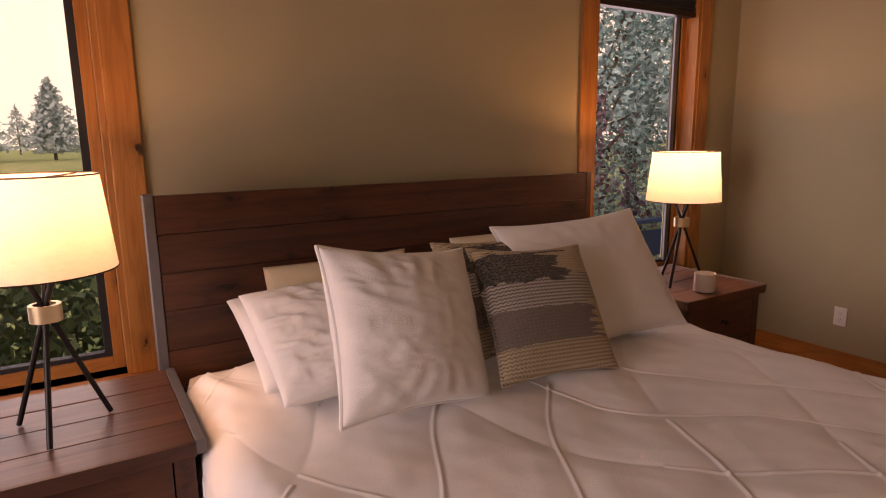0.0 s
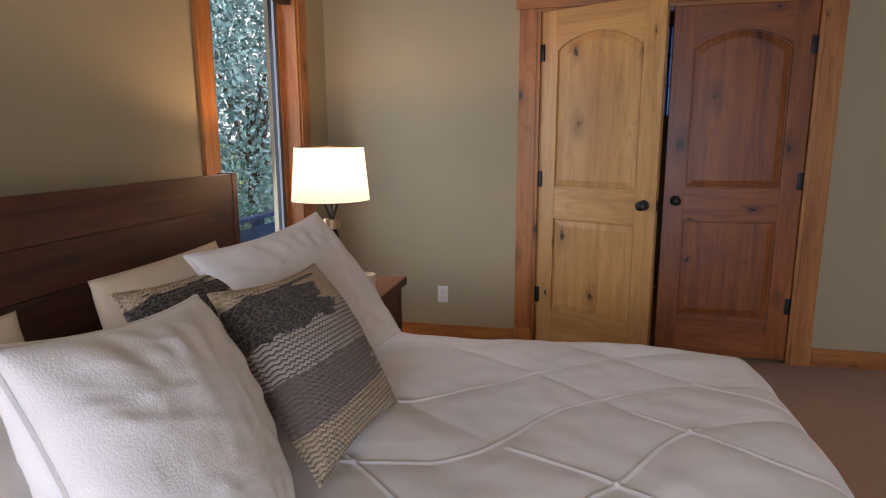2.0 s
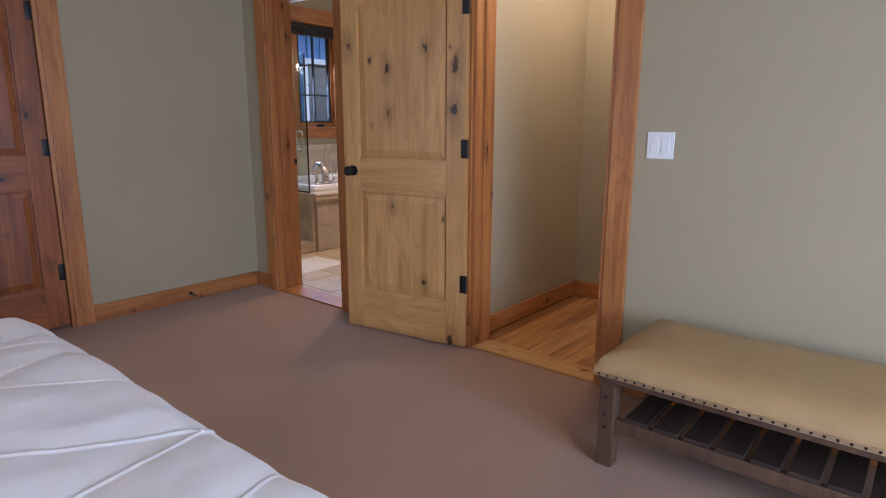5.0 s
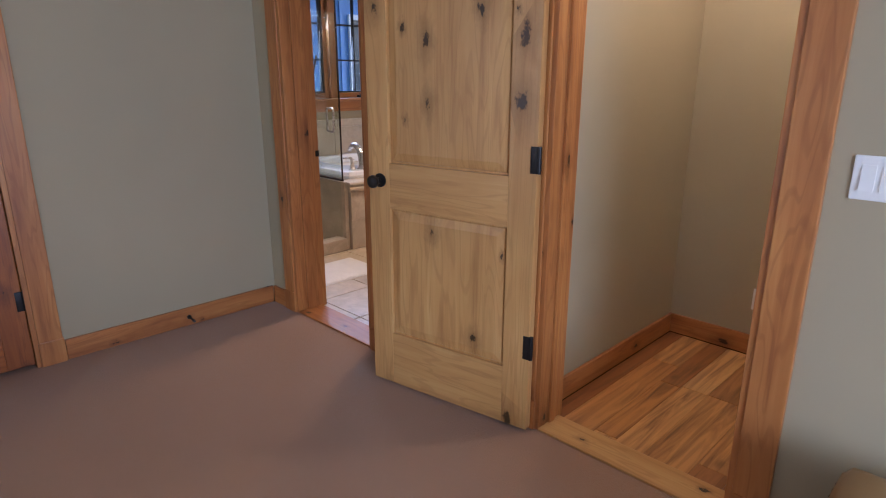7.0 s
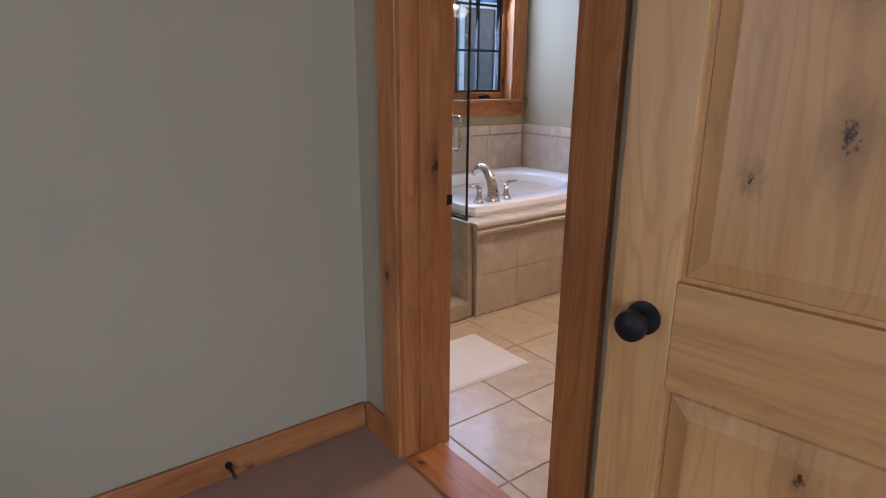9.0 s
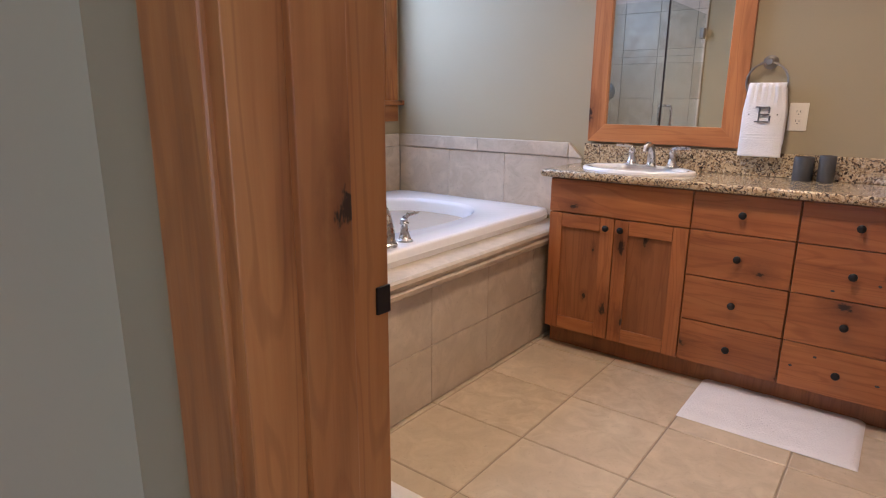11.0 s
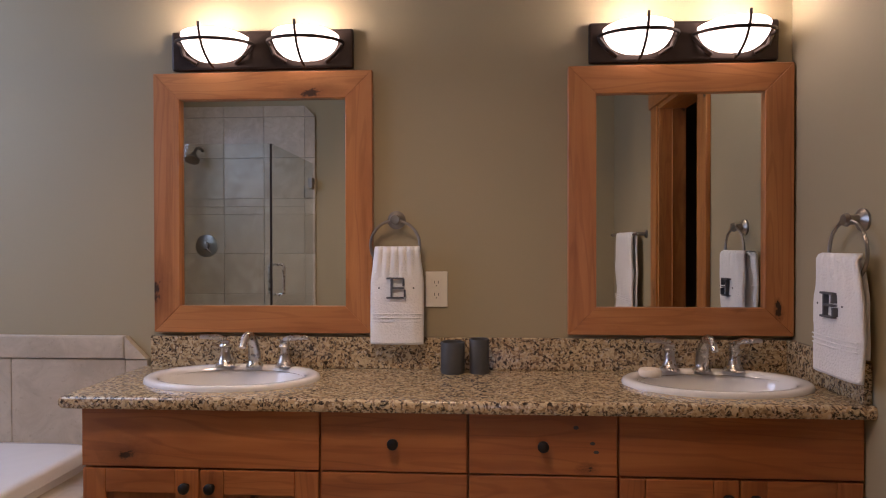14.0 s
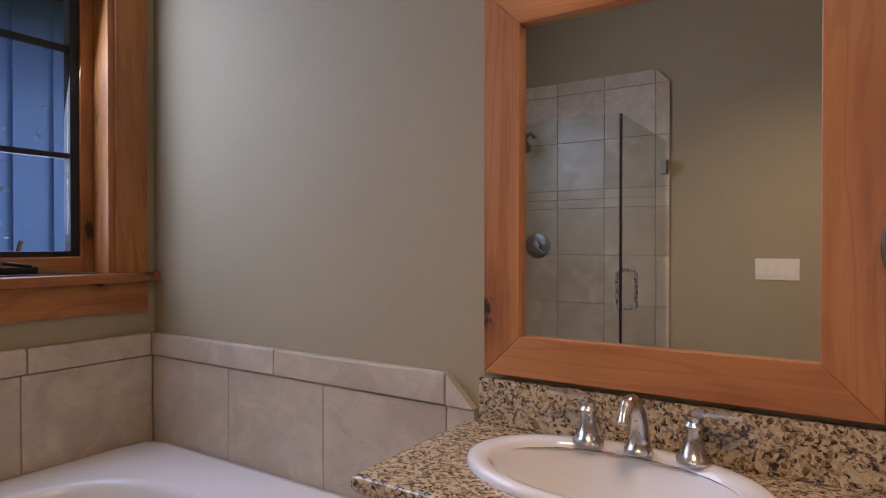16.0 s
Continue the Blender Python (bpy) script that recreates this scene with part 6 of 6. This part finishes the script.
def conifer(x, y, h, r, n, seed):
    rng = np.random.default_rng(seed)
    host = thing("pine_tree", "distant pine across the lawn, haze painted into its blue-grey needles", "tree", "distant pines", pose(x, y, GZ))
    part("trunk", rod(B(), (0, 0, 0), (0, 0, h * 0.95), 0.02 * h, 0.004 * h, 8), M["bark"], host)
    f = rng.beta(1.1, 1.6, n)
    z = h * (0.10 + 0.90 * f)
    tier = 0.55 + 0.45 * np.abs(np.sin(f * 24 + rng.normal(size=n) * 0.4))
    rad = r * (1 - f) ** 0.8 * tier * np.sqrt(rng.uniform(0.05, 1, n)) * (1 + 0.2 * rng.normal(size=n))
    a = rng.uniform(0, 6.283, n)
    rad *= 1 + 0.25 * np.sin(a * 3 + seed)
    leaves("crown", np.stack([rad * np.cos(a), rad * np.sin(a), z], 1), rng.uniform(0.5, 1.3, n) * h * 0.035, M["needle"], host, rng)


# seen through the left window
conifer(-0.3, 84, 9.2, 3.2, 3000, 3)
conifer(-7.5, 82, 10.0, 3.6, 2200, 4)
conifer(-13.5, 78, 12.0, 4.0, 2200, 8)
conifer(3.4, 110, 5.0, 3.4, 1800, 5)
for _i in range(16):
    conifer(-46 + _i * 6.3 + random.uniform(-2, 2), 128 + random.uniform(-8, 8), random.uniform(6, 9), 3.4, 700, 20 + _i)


def hedge(x0, x1, y0, y1, h, n, mat, seed, label, leaf=0.045):
    rng = np.random.default_rng(seed)
    host = thing("hedge", label, "hedge", m=pose((x0 + x1) / 2, (y0 + y1) / 2, GZ))
    bm = B()
    for _ in range(14):
        px, py = rng.uniform(x0, x1) - (x0 + x1) / 2, rng.uniform(y0, y1) - (y0 + y1) / 2
        rod(bm, (px, py, 0), (px + rng.normal() * 0.1, py, h * 0.7), 0.012, 0.006, 6)
    part("stems", bm, M["bark"], host)
    px, py = rng.uniform(x0, x1, n) - (x0 + x1) / 2, rng.uniform(y0, y1, n) - (y0 + y1) / 2
    top = h * (0.85 + 0.2 * np.sin(px * 2.1 + seed) + 0.12 * np.sin(px * 5.3))
    pz = top * rng.uniform(0.02, 1, n) ** 0.7
    leaves("foliage", np.stack([px, py, pz], 1), rng.uniform(0.6, 1.3, n) * leaf, mat, host, rng)


hedge(-2.0, 2.6, 5.4, 6.9, 1.25, 12000, M["leaf"], 31, "leafy green shrubs below the window")
broadleaf(7.4, 8.4, 5.2, 1.7, 15000, 0.047, M["leaf_blue"], 41, "full-leaved green tree close outside the window", 0.05)
broadleaf(10.6, 8.0, 5.6, 1.9, 15000, 0.050, M["leaf_blue"], 42, "full-leaved green tree close outside the window", 0.05)
broadleaf(8.4, 12.5, 6.5, 2.6, 13000, 0.057, M["leaf_blue"], 43, "tall green tree outside the window", 0.05)
broadleaf(13.0, 12.0, 6.5, 2.6, 13000, 0.057, M["leaf_blue"], 45, "tall green tree outside the window", 0.05)
broadleaf(5.9, 7.2, 2.7, 0.75, 6000, 0.045, M["leaf_plum"], 44, "plum-leaved shrub tree outside the window", 0.1)

rail = thing("deck_rail", "grey wooden deck rail outside the window", "railing", m=pose(5.8, 6.0, GZ))
part("top_rail", bx(B(), -1.6, 3.2, -0.05, 0.05, 0.98, 1.02, 0.004), M["siding"], rail)
part("board", bx(B(), -1.6, 3.2, -0.012, 0.012, 0.62, 0.90, 0.003), M["siding"], rail)
part("board", bx(B(), -1.6, 3.2, -0.012, 0.012, 0.26, 0.54, 0.003), M["siding"], rail)
for _x in (-1.5, 0.0, 1.5, 3.0):
    part("post", bx(B(), _x - 0.045, _x + 0.045, 0.014, 0.10, 0, 0.98, 0.004), M["siding"], rail)

# the neighbouring house, close beside the bathroom
house = thing("neighbour_house", "board sided house next door, dusk blue painted in, with a red-brown roof", "house")
HX = 10.6
part("wall", bx(B(), HX + 0.02, HX + 6, -9, 6.5, GZ, 3.35), M["siding"], house)
for _i in range(52):
    _y = -9 + _i * 0.298
    part("batten", bx(B(), HX - 0.002, HX + 0.02, _y, _y + 0.045, GZ, 3.35), M["siding"], house)
part("roof", prism(B(), [(HX - 0.5, 3.30), (HX + 3.2, 5.0), (HX + 6.6, 3.3), (HX + 6.6, 3.45), (HX + 3.2, 5.15), (HX - 0.5, 3.45)], 1, -9.4, 6.9), M["roof"], house)
part("fascia", bx(B(), HX - 0.52, HX - 0.49, -9.4, 6.9, 3.22, 3.44), M["vinyl"], house)
part("door", bx(B(), HX - 0.03, HX + 0.021, 0.45, 1.35, GZ + 0.1, 2.2, 0.01), M["roof"], house, "red-brown door")
for _y0, _y1, _z0, _z1 in ((-6.0, -4.75, 1.15, 2.35), (-3.2, -2.3, 1.15, 2.35)):
    _w = part("window", bx(B(), HX - 0.006, HX + 0.018, _y0, _y1, _z0, _z1), M["dark_glass"], house)
    for _a in ((_y0 - 0.09, _y0, _z0 - 0.09, _z1 + 0.09), (_y1, _y1 + 0.09, _z0 - 0.09, _z1 + 0.09), (_y0, _y1, _z1, _z1 + 0.09), (_y0, _y1, _z0 - 0.09, _z0), ((_y0 + _y1) / 2 - 0.025, (_y0 + _y1) / 2 + 0.025, _z0, _z1)):
        part("window_frame", bx(B(), HX - 0.03, HX + 0.0195, *_a, 0.004), M["vinyl"], _w)
broadleaf(9.1, -2.75, 2.6, 0.55, 260, 0.022, M["leaf_blue"], 51, "thin leafy sapling by the neighbouring wall", 0.35)

# ---- floor pieces ----


def floor_tiles():
    g = 0.0028
    step, fx, fy = 0.408, 5.046 - 0.408 * 4, -1.442 - 0.408 * 3
    cache = {}
    for i in range(-1, 10):
        for j in range(-1, 9):
            x0, x1 = max(fx + i * step, BW - 0.12), min(fx + (i + 1) * step, TF + BATH.x + 0.02)
            y0, y1 = max(fy + j * step, BY + 0.002), min(fy + (j + 1) * step, -0.162)
            if x1 - x0 < 0.03 or y1 - y0 < 0.03:
                continue
            key = (round(x1 - x0, 3), round(y1 - y0, 3))
            if key not in cache:
                w, h = key[0] / 2 - g, key[1] / 2 - g
                bm = B()
                rows = [[bm.verts.new((sx * (w - e), sy * (h - e), z)) for sx, sy in ((-1, -1), (1, -1), (1, 1), (-1, 1))] for e, z in ((0, -0.008), (0, -0.0025), (0.003, 0))]
                for a, b in zip(rows, rows[1:]):
                    for k in range(4):
                        bm.faces.new((a[k], a[(k + 1) % 4], b[(k + 1) % 4], b[k]))
                bm.faces.new(rows[-1])
                cache[key] = mesh_of("tile", bm, M["floor_tile"])
            ob = new("tile", cache[key])
            ob.parent = floor_bath
            ob.location = ((x0 + x1) / 2, (y0 + y1) / 2, 0.0)


def hall_planks():
    rng = random.Random(5)
    x = 1.335
    while x < 3.18:
        w = rng.choice((0.10, 0.125, 0.15, 0.18))
        x1 = min(x + w, 3.183)
        y = -1.372 - rng.uniform(0, 0.8)
        while y < -0.136:
            ln = rng.uniform(0.55, 1.3)
            y0, y1 = max(y, -1.372), min(y + ln, -0.136)
            y += ln
            if y1 - y0 < 0.03:
                continue
            bm = B()
            a, b = (x1 - x) / 2 - 0.0006, (y1 - y0) / 2 - 0.0006
            rows = [[bm.verts.new((sx * (a - e), sy * (b - e), z)) for sx, sy in ((-1, -1), (1, -1), (1, 1), (-1, 1))] for e, z in ((0, -0.014), (0, -0.0015), (0.0015, 0))]
            for p, q in zip(rows, rows[1:]):
                for k in range(4):
                    bm.faces.new((p[k], p[(k + 1) % 4], q[(k + 1) % 4], q[k]))
            bm.faces.new(rows[-1])
            ob = new("plank", mesh_of("plank", bm, M["plank"]))
            ob.parent = floor_hall
            ob.location = ((x + x1) / 2, (y0 + y1) / 2, 0.0)
        x = x1


floor_tiles()
hall_planks()
